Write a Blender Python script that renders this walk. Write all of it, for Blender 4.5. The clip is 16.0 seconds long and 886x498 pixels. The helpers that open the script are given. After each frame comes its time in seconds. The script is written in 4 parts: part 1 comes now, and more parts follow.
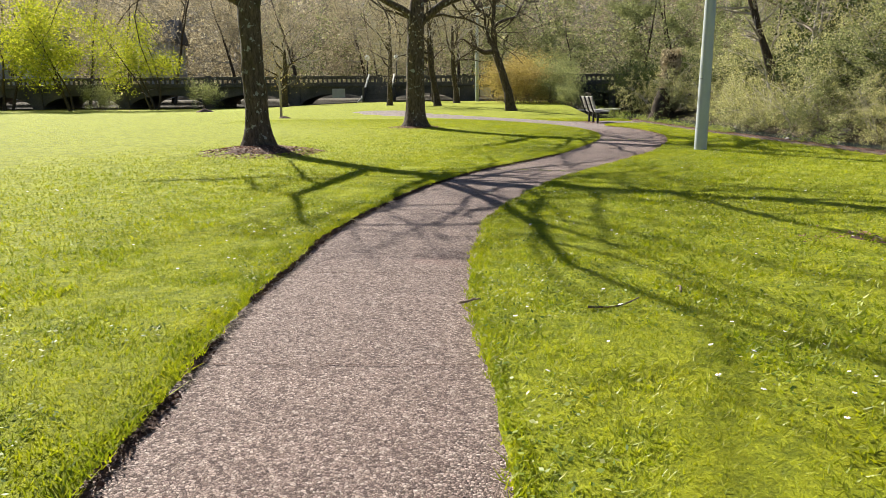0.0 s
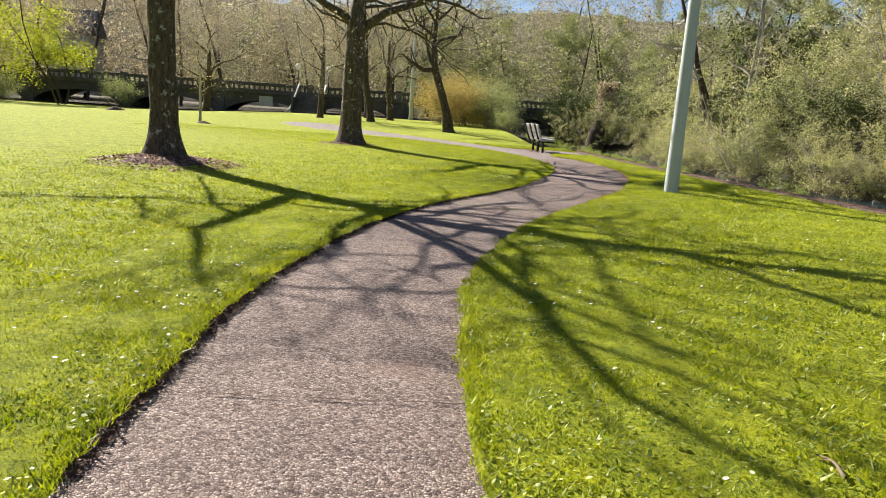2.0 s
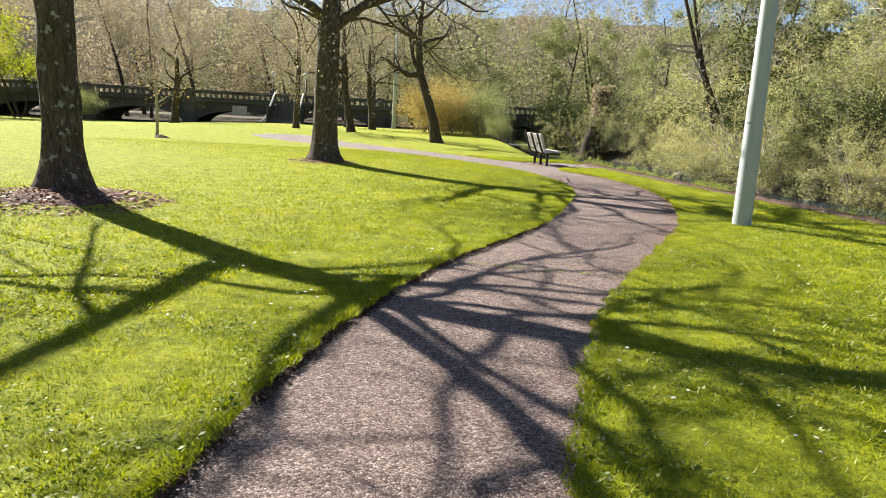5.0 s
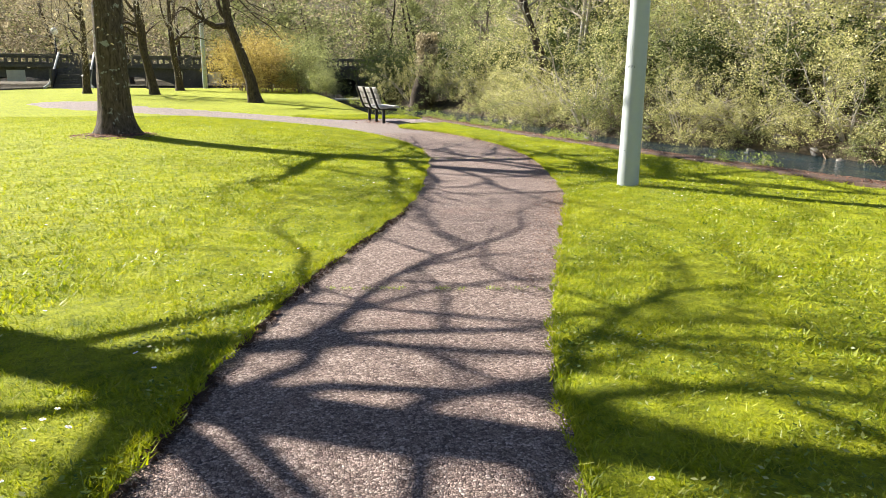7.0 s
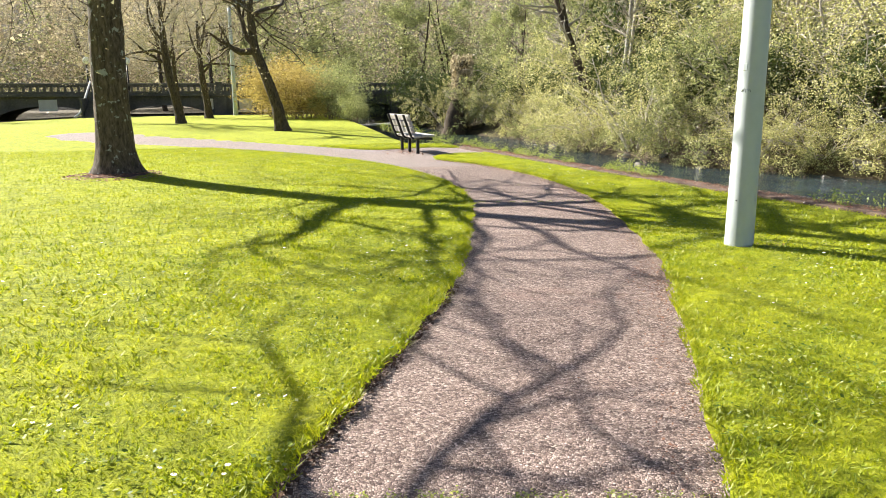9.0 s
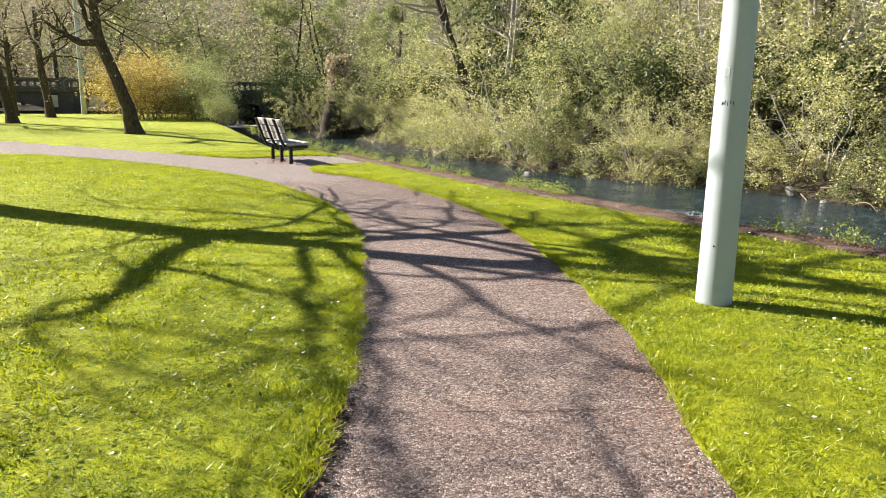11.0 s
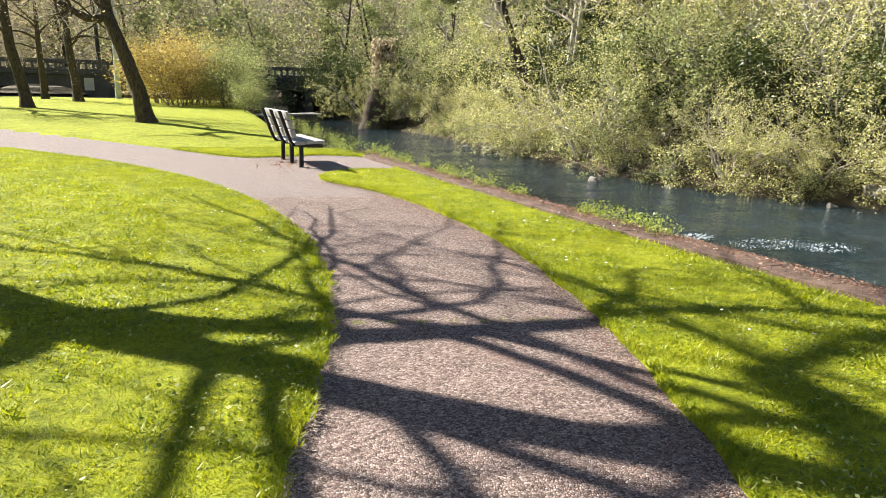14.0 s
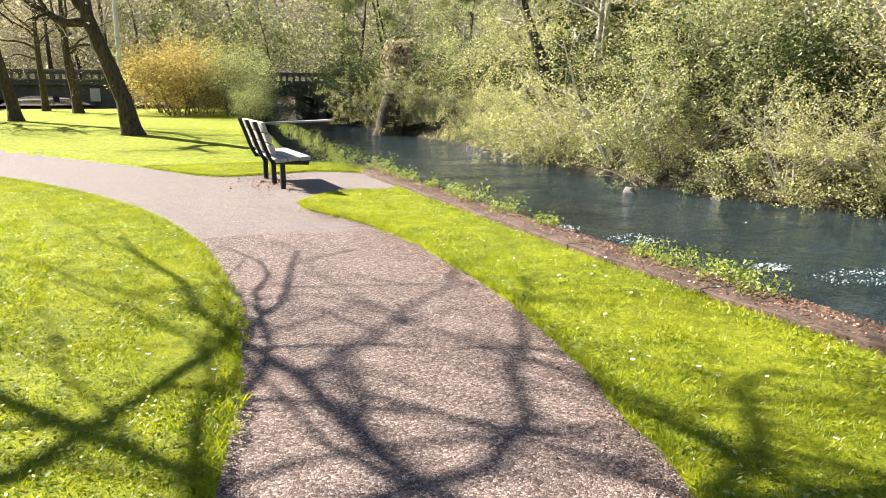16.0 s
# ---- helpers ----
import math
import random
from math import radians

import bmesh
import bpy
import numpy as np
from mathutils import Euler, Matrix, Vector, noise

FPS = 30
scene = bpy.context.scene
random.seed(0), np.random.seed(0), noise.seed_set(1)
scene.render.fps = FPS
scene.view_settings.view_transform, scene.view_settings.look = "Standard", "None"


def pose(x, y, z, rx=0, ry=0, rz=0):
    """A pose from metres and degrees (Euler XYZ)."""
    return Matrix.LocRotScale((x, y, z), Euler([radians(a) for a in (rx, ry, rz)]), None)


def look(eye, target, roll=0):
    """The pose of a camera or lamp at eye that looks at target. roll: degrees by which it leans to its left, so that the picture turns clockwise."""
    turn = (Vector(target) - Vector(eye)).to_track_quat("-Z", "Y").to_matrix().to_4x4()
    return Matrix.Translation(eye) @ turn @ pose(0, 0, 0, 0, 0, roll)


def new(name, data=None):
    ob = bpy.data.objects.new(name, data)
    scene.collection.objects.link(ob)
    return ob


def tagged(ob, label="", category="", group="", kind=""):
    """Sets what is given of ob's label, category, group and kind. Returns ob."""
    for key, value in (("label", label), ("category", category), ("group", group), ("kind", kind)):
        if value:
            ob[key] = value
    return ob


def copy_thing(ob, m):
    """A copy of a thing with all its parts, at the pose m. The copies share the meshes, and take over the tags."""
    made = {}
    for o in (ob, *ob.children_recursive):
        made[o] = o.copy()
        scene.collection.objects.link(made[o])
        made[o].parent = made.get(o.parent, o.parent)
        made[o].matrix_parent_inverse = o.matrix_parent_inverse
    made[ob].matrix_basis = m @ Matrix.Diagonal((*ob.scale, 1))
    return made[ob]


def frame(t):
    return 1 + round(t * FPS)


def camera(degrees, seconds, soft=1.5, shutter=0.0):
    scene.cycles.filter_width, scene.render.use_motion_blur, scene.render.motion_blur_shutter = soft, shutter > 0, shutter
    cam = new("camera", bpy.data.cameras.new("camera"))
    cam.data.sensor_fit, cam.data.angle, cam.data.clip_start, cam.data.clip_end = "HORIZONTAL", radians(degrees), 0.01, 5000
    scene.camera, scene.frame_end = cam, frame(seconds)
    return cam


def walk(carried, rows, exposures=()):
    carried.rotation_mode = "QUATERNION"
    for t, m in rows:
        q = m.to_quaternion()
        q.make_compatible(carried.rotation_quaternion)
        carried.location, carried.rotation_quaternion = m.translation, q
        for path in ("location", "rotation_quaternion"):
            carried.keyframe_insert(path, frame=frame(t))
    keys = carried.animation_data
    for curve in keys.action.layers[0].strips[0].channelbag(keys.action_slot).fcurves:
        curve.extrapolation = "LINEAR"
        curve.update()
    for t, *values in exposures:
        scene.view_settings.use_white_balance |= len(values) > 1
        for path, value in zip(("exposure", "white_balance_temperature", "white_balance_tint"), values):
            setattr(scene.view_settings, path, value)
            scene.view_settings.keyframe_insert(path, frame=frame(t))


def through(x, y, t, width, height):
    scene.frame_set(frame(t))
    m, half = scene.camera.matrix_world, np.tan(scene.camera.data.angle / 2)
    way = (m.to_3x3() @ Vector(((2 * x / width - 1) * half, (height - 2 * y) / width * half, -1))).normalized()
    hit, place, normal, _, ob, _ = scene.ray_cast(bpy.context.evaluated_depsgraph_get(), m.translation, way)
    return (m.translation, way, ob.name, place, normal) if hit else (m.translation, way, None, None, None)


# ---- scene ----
cam = camera(63.6, 16.0, 0.65)
PATH = [
    (0, (0.835, 0.718, 1.278), (0.683, 2.663, 0.841), -0.5),
    (0.5, (0.684, 1.167, 1.265), (0.529, 3.085, 0.718), 3.1),
    (1, (0.544, 1.675, 1.268), (0.549, 3.619, 0.798), 1.7),
    (1.5, (0.478, 2.188, 1.26), (0.442, 4.146, 0.858), 2.3),
    (2, (0.41, 2.717, 1.241), (0.475, 4.679, 0.859), 3.8),
    (2.5, (0.388, 3.187, 1.228), (0.512, 5.134, 0.788), 2.1),
    (3, (0.357, 3.651, 1.215), (0.432, 5.602, 0.785), 2.5),
    (3.2, (0.323, 3.882, 1.228), (0.412, 5.851, 0.887), 2.1),
    (5.3, (0.221, 6.301, 1.294), (0.329, 8.265, 0.931), 3.0),
    (5.5, (0.188, 6.524, 1.282), (0.266, 8.491, 0.929), 1.5),
    (6, (0.17, 6.953, 1.285), (0.46, 8.896, 0.91), -0.5),
    (6.5, (0.236, 7.457, 1.297), (0.647, 9.369, 0.876), 2.1),
    (7, (0.298, 7.975, 1.317), (0.857, 9.835, 0.843), 0.5),
    (7.5, (0.434, 8.532, 1.29), (1.055, 10.366, 0.787), 1.5),
    (8, (0.542, 9.045, 1.269), (1.082, 10.915, 0.81), 1.0),
    (8.2, (0.585, 9.256, 1.304), (1.066, 11.153, 0.889), -1.5),
    (10.3, (0.862, 11.062, 1.422), (1.316, 12.962, 0.99), 1.8),
    (10.5, (0.911, 11.288, 1.417), (1.377, 13.182, 0.977), 0.6),
    (11, (1.138, 11.835, 1.431), (1.932, 13.624, 1.02), 0.7),
    (11.5, (1.39, 12.362, 1.446), (2.187, 14.159, 1.079), 1.8),
    (12, (1.588, 12.896, 1.447), (2.398, 14.687, 1.077), -1.2),
    (12.5, (1.894, 13.398, 1.434), (2.733, 15.176, 1.067), 0.4),
    (13, (2.067, 13.823, 1.449), (2.78, 15.656, 1.086), 1.7),
    (13.5, (2.297, 14.391, 1.432), (3.056, 16.196, 1.023), -0.8),
    (14, (2.548, 14.893, 1.442), (3.212, 16.727, 0.999), 1.6),
    (14.5, (2.785, 15.436, 1.415), (3.524, 17.254, 1.027), -0.3),
    (15, (3.078, 15.937, 1.456), (3.777, 17.768, 1.06), 2.6),
    (15.5, (3.264, 16.437, 1.411), (3.808, 18.311, 0.973), 3.2),
    (16, (3.458, 16.932, 1.425), (4.06, 18.789, 0.989), 0.3),
]
walk(cam, [(t, look(eye, target, roll)) for t, eye, target, roll in PATH],
     [(0, 1.3), (1, 1.5), (1.5, 1.4), (2.5, 1.5), (3, 1.58), (5.5, 1.63), (6.5, 1.7), (8, 2.0), (11, 1.76), (12, 1.68), (13, 1.75), (14, 1.88), (15.5, 2.1), (16, 2.04)])

# ---------------------------------------------------------------- light
SUN_DIR = Vector((-0.665, 0.747, 0.63)).normalized()  # towards the sun
world = bpy.data.worlds.new("world")
scene.world = world
world.use_nodes = True
wn = world.node_tree
sky = wn.nodes.new("ShaderNodeTexSky")
sky.sky_type = "NISHITA"
sky.sun_disc = False
sky.sun_elevation = math.asin(SUN_DIR.z)
sky.sun_rotation = math.atan2(SUN_DIR.x, SUN_DIR.y)
sky.air_density, sky.dust_density = 0.6, 0.4
wn.nodes["Background"].inputs["Strength"].default_value = 0.05
wn.links.new(sky.outputs[0], wn.nodes["Background"].inputs["Color"])
sun = new("sun", bpy.data.lights.new("sun", "SUN"))
sun.data.energy, sun.data.angle, sun.data.color = 5.0, radians(0.5), (1.0, 0.95, 0.86)
sun.matrix_world = look(SUN_DIR * 60, (0, 0, 0))


# ---------------------------------------------------------------- materials
def material(name, rough=0.9):
    m = bpy.data.materials.new(name)
    m.use_nodes = True
    t = m.node_tree
    b = t.nodes["Principled BSDF"]
    b.inputs["Roughness"].default_value = rough
    b.inputs["Specular IOR Level"].default_value = 0.25
    return m, t, b


def coords(t):
    return t.nodes.new("ShaderNodeTexCoord").outputs["Object"]


def noise_of(t, vec, scale, detail=4.0, rough=0.55, distort=0.0):
    n = t.nodes.new("ShaderNodeTexNoise")
    n.inputs["Scale"].default_value, n.inputs["Detail"].default_value = scale, detail
    n.inputs["Roughness"].default_value, n.inputs["Distortion"].default_value = rough, distort
    t.links.new(vec, n.inputs["Vector"])
    return n.outputs["Fac"]


def ramp(t, fac, stops):
    r = t.nodes.new("ShaderNodeValToRGB")
    while len(r.color_ramp.elements) < len(stops):
        r.color_ramp.elements.new(0.5)
    for e, (p, c) in zip(r.color_ramp.elements, stops):
        e.position, e.color = p, (*c, 1)
    t.links.new(fac, r.inputs["Fac"])
    return r.outputs["Color"]


def mix(t, fac, a, b, mode="MIX"):
    n = t.nodes.new("ShaderNodeMix")
    n.data_type, n.blend_type = "RGBA", mode
    for value, socket in ((fac, n.inputs["Factor"]), (a, n.inputs["A"]), (b, n.inputs["B"])):
        if isinstance(value, (int, float)):
            socket.default_value = value
        elif isinstance(value, tuple):
            socket.default_value = (*value, 1)
        else:
            t.links.new(value, socket)
    return n.outputs["Result"]


def bump(t, b, height, strength=0.5, distance=0.01):
    n = t.nodes.new("ShaderNodeBump")
    n.inputs["Strength"].default_value, n.inputs["Distance"].default_value = strength, distance
    t.links.new(height, n.inputs["Height"])
    t.links.new(n.outputs["Normal"], b.inputs["Normal"])


def plain(name, dark, light, scale=8.0, rough=0.85, relief=0.4, depth=0.01, metal=0.0):
    """Two-scale mottled surface."""
    m, t, b = material(name, rough)
    v = coords(t)
    big, fine = noise_of(t, v, scale, 5), noise_of(t, v, scale * 9, 5, 0.7)
    c = ramp(t, big, [(0.3, dark), (0.7, light)])
    c = mix(t, 0.45, c, ramp(t, fine, [(0.3, dark), (0.7, light)]))
    t.links.new(c, b.inputs["Base Color"])
    b.inputs["Metallic"].default_value = metal
    bump(t, b, fine, relief, depth)
    return m


def leafy(name, stops, through=0.45, patch=None, rough=0.55, glow=0.35):
    """Thin leaves: colour by leaf, with light passing through."""
    m, t, b = material(name, rough)
    g = t.nodes.new("ShaderNodeNewGeometry")
    c = ramp(t, g.outputs["Random Per Island"], stops)
    if patch:
        c = mix(t, 0.6, c, patch(t))
    d, tr = t.nodes.new("ShaderNodeBsdfDiffuse"), t.nodes.new("ShaderNodeBsdfTranslucent")
    gl = t.nodes.new("ShaderNodeBsdfGlossy")
    gl.inputs["Roughness"].default_value = 0.45
    gl.inputs["Color"].default_value = (0.8, 0.8, 0.8, 1)
    t.links.new(c, d.inputs["Color"])
    t.links.new(mix(t, glow, c, (0.75, 0.7, 0.12), "OVERLAY"), tr.inputs["Color"])
    a1, a2 = t.nodes.new("ShaderNodeMixShader"), t.nodes.new("ShaderNodeMixShader")
    a1.inputs[0].default_value, a2.inputs[0].default_value = through, 0.03
    t.links.new(d.outputs[0], a1.inputs[1])
    t.links.new(tr.outputs[0], a1.inputs[2])
    t.links.new(a1.outputs[0], a2.inputs[1])
    t.links.new(gl.outputs[0], a2.inputs[2])
    t.links.new(a2.outputs[0], t.nodes["Material Output"].inputs["Surface"])
    return m


def lawn_colour(t):
    """Uneven lawn: yellow-green with deeper clover patches and dry spots."""
    v = coords(t)
    c = ramp(t, noise_of(t, v, 0.9, 5, 0.6, 0.6), [(0.30, (0.13, 0.205, 0.005)), (0.5, (0.275, 0.335, 0.006)), (0.68, (0.44, 0.44, 0.010))])
    c = mix(t, 0.62, c, ramp(t, noise_of(t, v, 4.5, 5, 0.7), [(0.38, (0.045, 0.10, 0.003)), (0.62, (0.44, 0.455, 0.012))]))
    dry = ramp(t, noise_of(t, v, 1.7, 4, 0.65, 1.0), [(0.64, (0, 0, 0)), (0.74, (0.6, 0.6, 0.6))])
    return mix(t, dry, c, (0.34, 0.29, 0.08))


def make_lawn():
    m, t, b = material("lawn", 0.95)
    v = coords(t)
    fine, tuft = noise_of(t, v, 60, 5, 0.8), noise_of(t, v, 13, 5, 0.75, 0.5)
    c = mix(t, 0.42, lawn_colour(t), ramp(t, fine, [(0.40, (0.07, 0.10, 0.003)), (0.60, (0.495, 0.515, 0.012))]))
    c = mix(t, 0.40, c, ramp(t, tuft, [(0.38, (0.09, 0.13, 0.003)), (0.58, (0.495, 0.515, 0.012))]))
    # the far bank and the river bed are soil and litter
    sep = t.nodes.new("ShaderNodeSeparateXYZ")
    t.links.new(v, sep.inputs[0])
    soil = ramp(t, noise_of(t, v, 2.2, 6, 0.7), [(0.35, (0.03, 0.022, 0.014)), (0.55, (0.09, 0.07, 0.04)), (0.72, (0.12, 0.14, 0.03))])
    gt = t.nodes.new("ShaderNodeMath")
    gt.operation = "GREATER_THAN"
    gt.inputs[1].default_value = 10.5
    t.links.new(sep.outputs["X"], gt.inputs[0])
    c = mix(t, gt.outputs[0], c, soil)
    # ground past the bridge front is coloured dark in place of shade under the arches
    beyond = t.nodes.new("ShaderNodeMath")
    beyond.operation = "GREATER_THAN"
    beyond.inputs[1].default_value = 61.5
    t.links.new(sep.outputs["Y"], beyond.inputs[0])
    c = mix(t, beyond.outputs[0], c, soil)
    t.links.new(c, b.inputs["Base Color"])
    bump(t, b, mix(t, 0.6, fine, tuft), 1.0, 0.09)
    return m


def make_asphalt():
    m, t, b = material("path_asphalt", 0.85)
    v = coords(t)
    warp = t.nodes.new("ShaderNodeVectorMath")
    warp.operation = "MULTIPLY_ADD"
    wn_ = t.nodes.new("ShaderNodeTexNoise")
    wn_.inputs["Scale"].default_value = 70
    t.links.new(v, wn_.inputs["Vector"])
    t.links.new(wn_.outputs["Color"], warp.inputs[0])
    warp.inputs[1].default_value = (0.012, 0.012, 0.012)
    t.links.new(v, warp.inputs[2])
    cells = []
    for feature in ("F1", "DISTANCE_TO_EDGE"):
        vo = t.nodes.new("ShaderNodeTexVoronoi")
        vo.feature = feature
        vo.inputs["Scale"].default_value = 82
        t.links.new(warp.outputs[0], vo.inputs["Vector"])
        cells.append(vo)
    sep = t.nodes.new("ShaderNodeSeparateColor")
    t.links.new(cells[0].outputs["Color"], sep.inputs[0])
    chip = ramp(t, sep.outputs[0], [(0.0, (0.19, 0.135, 0.115)), (0.35, (0.42, 0.315, 0.27)), (0.75, (0.61, 0.475, 0.405)), (1.0, (0.84, 0.70, 0.61))])
    grit = ramp(t, noise_of(t, v, 160, 3, 0.7), [(0.35, (0.55, 0.53, 0.53)), (0.6, (1, 1, 1))])
    chip = mix(t, 0.6, chip, grit, "MULTIPLY")
    chip = mix(t, 0.6, chip, ramp(t, noise_of(t, v, 1.3, 6, 0.7), [(0.3, (0.66, 0.62, 0.61)), (0.7, (1.0, 0.97, 0.96))]), "MULTIPLY")
    chip = mix(t, 0.5, chip, ramp(t, noise_of(t, v, 9, 5, 0.7), [(0.35, (0.6, 0.57, 0.56)), (0.65, (1.0, 1.0, 1.0))]), "MULTIPLY")
    stain = ramp(t, noise_of(t, v, 0.7, 3, 0.6, 1.2), [(0.6, (0, 0, 0)), (0.72, (0.5, 0.5, 0.5))])
    chip = mix(t, stain, chip, (0.40, 0.25, 0.205))
    gap = ramp(t, cells[1].outputs["Distance"], [(0.0, (0.2, 0.18, 0.18)), (0.13, (1, 1, 1))])
    c = mix(t, 1.0, chip, gap, "MULTIPLY")
    # an older stretch, worn smooth and grey
    xyz = t.nodes.new("ShaderNodeSeparateXYZ")
    t.links.new(v, xyz.inputs[0])
    old = t.nodes.new("ShaderNodeMath")
    old.operation = "GREATER_THAN"
    old.inputs[1].default_value = 24.1
    t.links.new(xyz.outputs["Y"], old.inputs[0])
    worn = ramp(t, noise_of(t, v, 45, 5, 0.75), [(0.3, (0.20, 0.175, 0.17)), (0.7, (0.40, 0.345, 0.325))])
    half = t.nodes.new("ShaderNodeMath")
    half.operation = "MULTIPLY"
    half.inputs[1].default_value = 0.45
    t.links.new(old.outputs[0], half.inputs[0])
    t.links.new(mix(t, half.outputs[0], c, worn), b.inputs["Base Color"])
    bump(t, b, cells[1].outputs["Distance"], 0.9, 0.03)
    return m


def make_bark(name, dark, light, lichen, amount=0.62):
    m, t, b = material(name, 0.95)
    v = coords(t)
    mp = t.nodes.new("ShaderNodeMapping")
    mp.inputs["Scale"].default_value = (1, 1, 0.28)
    t.links.new(v, mp.inputs["Vector"])
    ridges = noise_of(t, mp.outputs[0], 22, 6, 0.7, 0.4)
    c = ramp(t, ridges, [(0.35, dark), (0.68, light)])
    spots = ramp(t, noise_of(t, v, 9, 3, 0.6), [(amount, (0, 0, 0)), (amount + 0.05, (0.8, 0.8, 0.8))])
    c = mix(t, spots, c, lichen)
    moss = ramp(t, noise_of(t, v, 3.1, 4, 0.7), [(0.58, (0, 0, 0)), (0.72, (0.5, 0.5, 0.5))])
    c = mix(t, moss, c, (0.09, 0.085, 0.03))
    t.links.new(c, b.inputs["Base Color"])
    bump(t, b, ridges, 1.0, 0.03)
    return m


def make_water():
    m, t, b = material("river_water", 0.06)
    v = coords(t)
    mp = t.nodes.new("ShaderNodeMapping")
    mp.inputs["Scale"].default_value = (1.0, 0.55, 1)
    mp.inputs["Rotation"].default_value = (0, 0, 0.15)
    t.links.new(v, mp.inputs["Vector"])
    # blue tint in the body colour makes up for weak sky reflection
    c = ramp(t, noise_of(t, v, 0.5, 3), [(0.3, (0.014, 0.030, 0.035)), (0.7, (0.024, 0.046, 0.048))])
    t.links.new(c, b.inputs["Base Color"])
    b.inputs["Specular IOR Level"].default_value = 0.75
    h = mix(t, 0.35, noise_of(t, mp.outputs[0], 3.4, 6, 0.65, 0.9), noise_of(t, mp.outputs[0], 13, 4, 0.6, 0.5))
    bump(t, b, h, 1.0, 0.8)
    return m


LAWN = make_lawn()
ASPHALT = make_asphalt()
BLADES = leafy("grass_blades", [(0.0, (0.14, 0.225, 0.006)), (0.5, (0.31, 0.36, 0.007)), (0.85, (0.54, 0.54, 0.014)), (1.0, (0.5, 0.44, 0.12))], 0.45, lawn_colour)
CLOVER = leafy("clover_leaves", [(0.0, (0.07, 0.13, 0.012)), (0.6, (0.24, 0.30, 0.035)), (1.0, (0.5, 0.5, 0.2))], 0.35)
BARK = make_bark("grey_brown_bark", (0.035, 0.026, 0.02), (0.15, 0.115, 0.085), (0.33, 0.34, 0.30), 0.60)
BARK_FAR = make_bark("dark_mossy_bark", (0.03, 0.023, 0.017), (0.12, 0.09, 0.06), (0.2, 0.2, 0.14), 0.66)
BARK_PALE = make_bark("pale_alder_bark", (0.16, 0.14, 0.12), (0.42, 0.39, 0.34), (0.55, 0.53, 0.48), 0.55)
TWIG = plain("twig_wood", (0.09, 0.06, 0.04), (0.26, 0.20, 0.14), 3, 0.9)
TWIG_PALE = plain("pale_lichened_twigs", (0.24, 0.205, 0.17), (0.60, 0.55, 0.48), 3, 0.9)
TWIG_GREY = plain("grey_twig_wood", (0.20, 0.17, 0.13), (0.48, 0.43, 0.35), 3, 0.9)
WATER = make_water()
FOAM = plain("river_foam", (0.28, 0.33, 0.34), (0.66, 0.70, 0.72), 6, 0.7)
CONCRETE = plain("old_concrete", (0.045, 0.028, 0.02), (0.18, 0.125, 0.095), 3.5, 0.9, 0.6, 0.01)
# base colour lowered to carry the shade on the bridge's backlit face
BRIDGE_CONCRETE = plain("weathered_shaded_concrete", (0.045, 0.042, 0.038), (0.145, 0.135, 0.122), 0.8, 0.9, 0.5, 0.02)
PALE_CONCRETE = plain("pale_concrete", (0.40, 0.38, 0.35), (0.62, 0.60, 0.56), 1.6, 0.85)
PLAQUE = plain("pale_plaque_metal", (0.42, 0.40, 0.34), (0.6, 0.58, 0.52), 2, 0.6)
SOIL = plain("dark_soil", (0.045, 0.026, 0.018), (0.17, 0.10, 0.07), 6, 0.98, 0.8, 0.02)
CHIPS = leafy("bark_chips", [(0.0, (0.07, 0.035, 0.024)), (0.5, (0.26, 0.13, 0.085)), (0.85, (0.36, 0.19, 0.12)), (1.0, (0.55, 0.44, 0.36))], 0.05)
STONE = plain("river_stone", (0.10, 0.09, 0.08), (0.34, 0.31, 0.27), 2.5, 0.8, 0.5, 0.02)
POLE_PAINT = plain("grey_green_pole_paint", (0.38, 0.42, 0.425), (0.44, 0.48, 0.485), 1.2, 0.5, 0.06, 0.002)
BENCH_WOOD = plain("weathered_bench_wood", (0.24, 0.225, 0.21), (0.47, 0.45, 0.42), 4, 0.75, 0.5, 0.004)
BENCH_METAL = plain("black_cast_iron", (0.012, 0.012, 0.013), (0.035, 0.034, 0.034), 12, 0.5, 0.2, 0.002, 0.3)
WILLOW = leafy("willow_leaves", [(0.0, (0.10, 0.12, 0.04)), (0.4, (0.41, 0.40, 0.16)), (0.8, (0.66, 0.63, 0.26)), (1.0, (0.78, 0.72, 0.42))], 0.38, glow=0.15)
ALDER = leafy("alder_leaves", [(0.0, (0.07, 0.085, 0.035)), (0.5, (0.27, 0.295, 0.12)), (0.9, (0.43, 0.455, 0.19)), (1.0, (0.54, 0.55, 0.27))], 0.4, glow=0.15)
BRIGHT = leafy("young_maple_leaves", [(0.0, (0.18, 0.23, 0.02)), (0.5, (0.36, 0.40, 0.03)), (1.0, (0.55, 0.55, 0.06))], 0.5)
BUDS = leafy("opening_buds", [(0.0, (0.16, 0.125, 0.08)), (0.5, (0.39, 0.33, 0.21)), (1.0, (0.62, 0.54, 0.38))], 0.4, glow=0.1)
ORANGE = leafy("bronze_yellow_leaves", [(0.0, (0.20, 0.145, 0.045)), (0.5, (0.43, 0.325, 0.10)), (1.0, (0.62, 0.50, 0.19))], 0.45, glow=0.15)
IVY_SHADE = leafy("dark_ivy_shade_leaves", [(0.0, (0.02, 0.035, 0.01)), (0.7, (0.06, 0.085, 0.02)), (1.0, (0.12, 0.14, 0.04))], 0.2)
WEED = leafy("waterside_weed_leaves", [(0.0, (0.13, 0.19, 0.03)), (0.6, (0.30, 0.36, 0.07)), (1.0, (0.48, 0.50, 0.17))], 0.45)
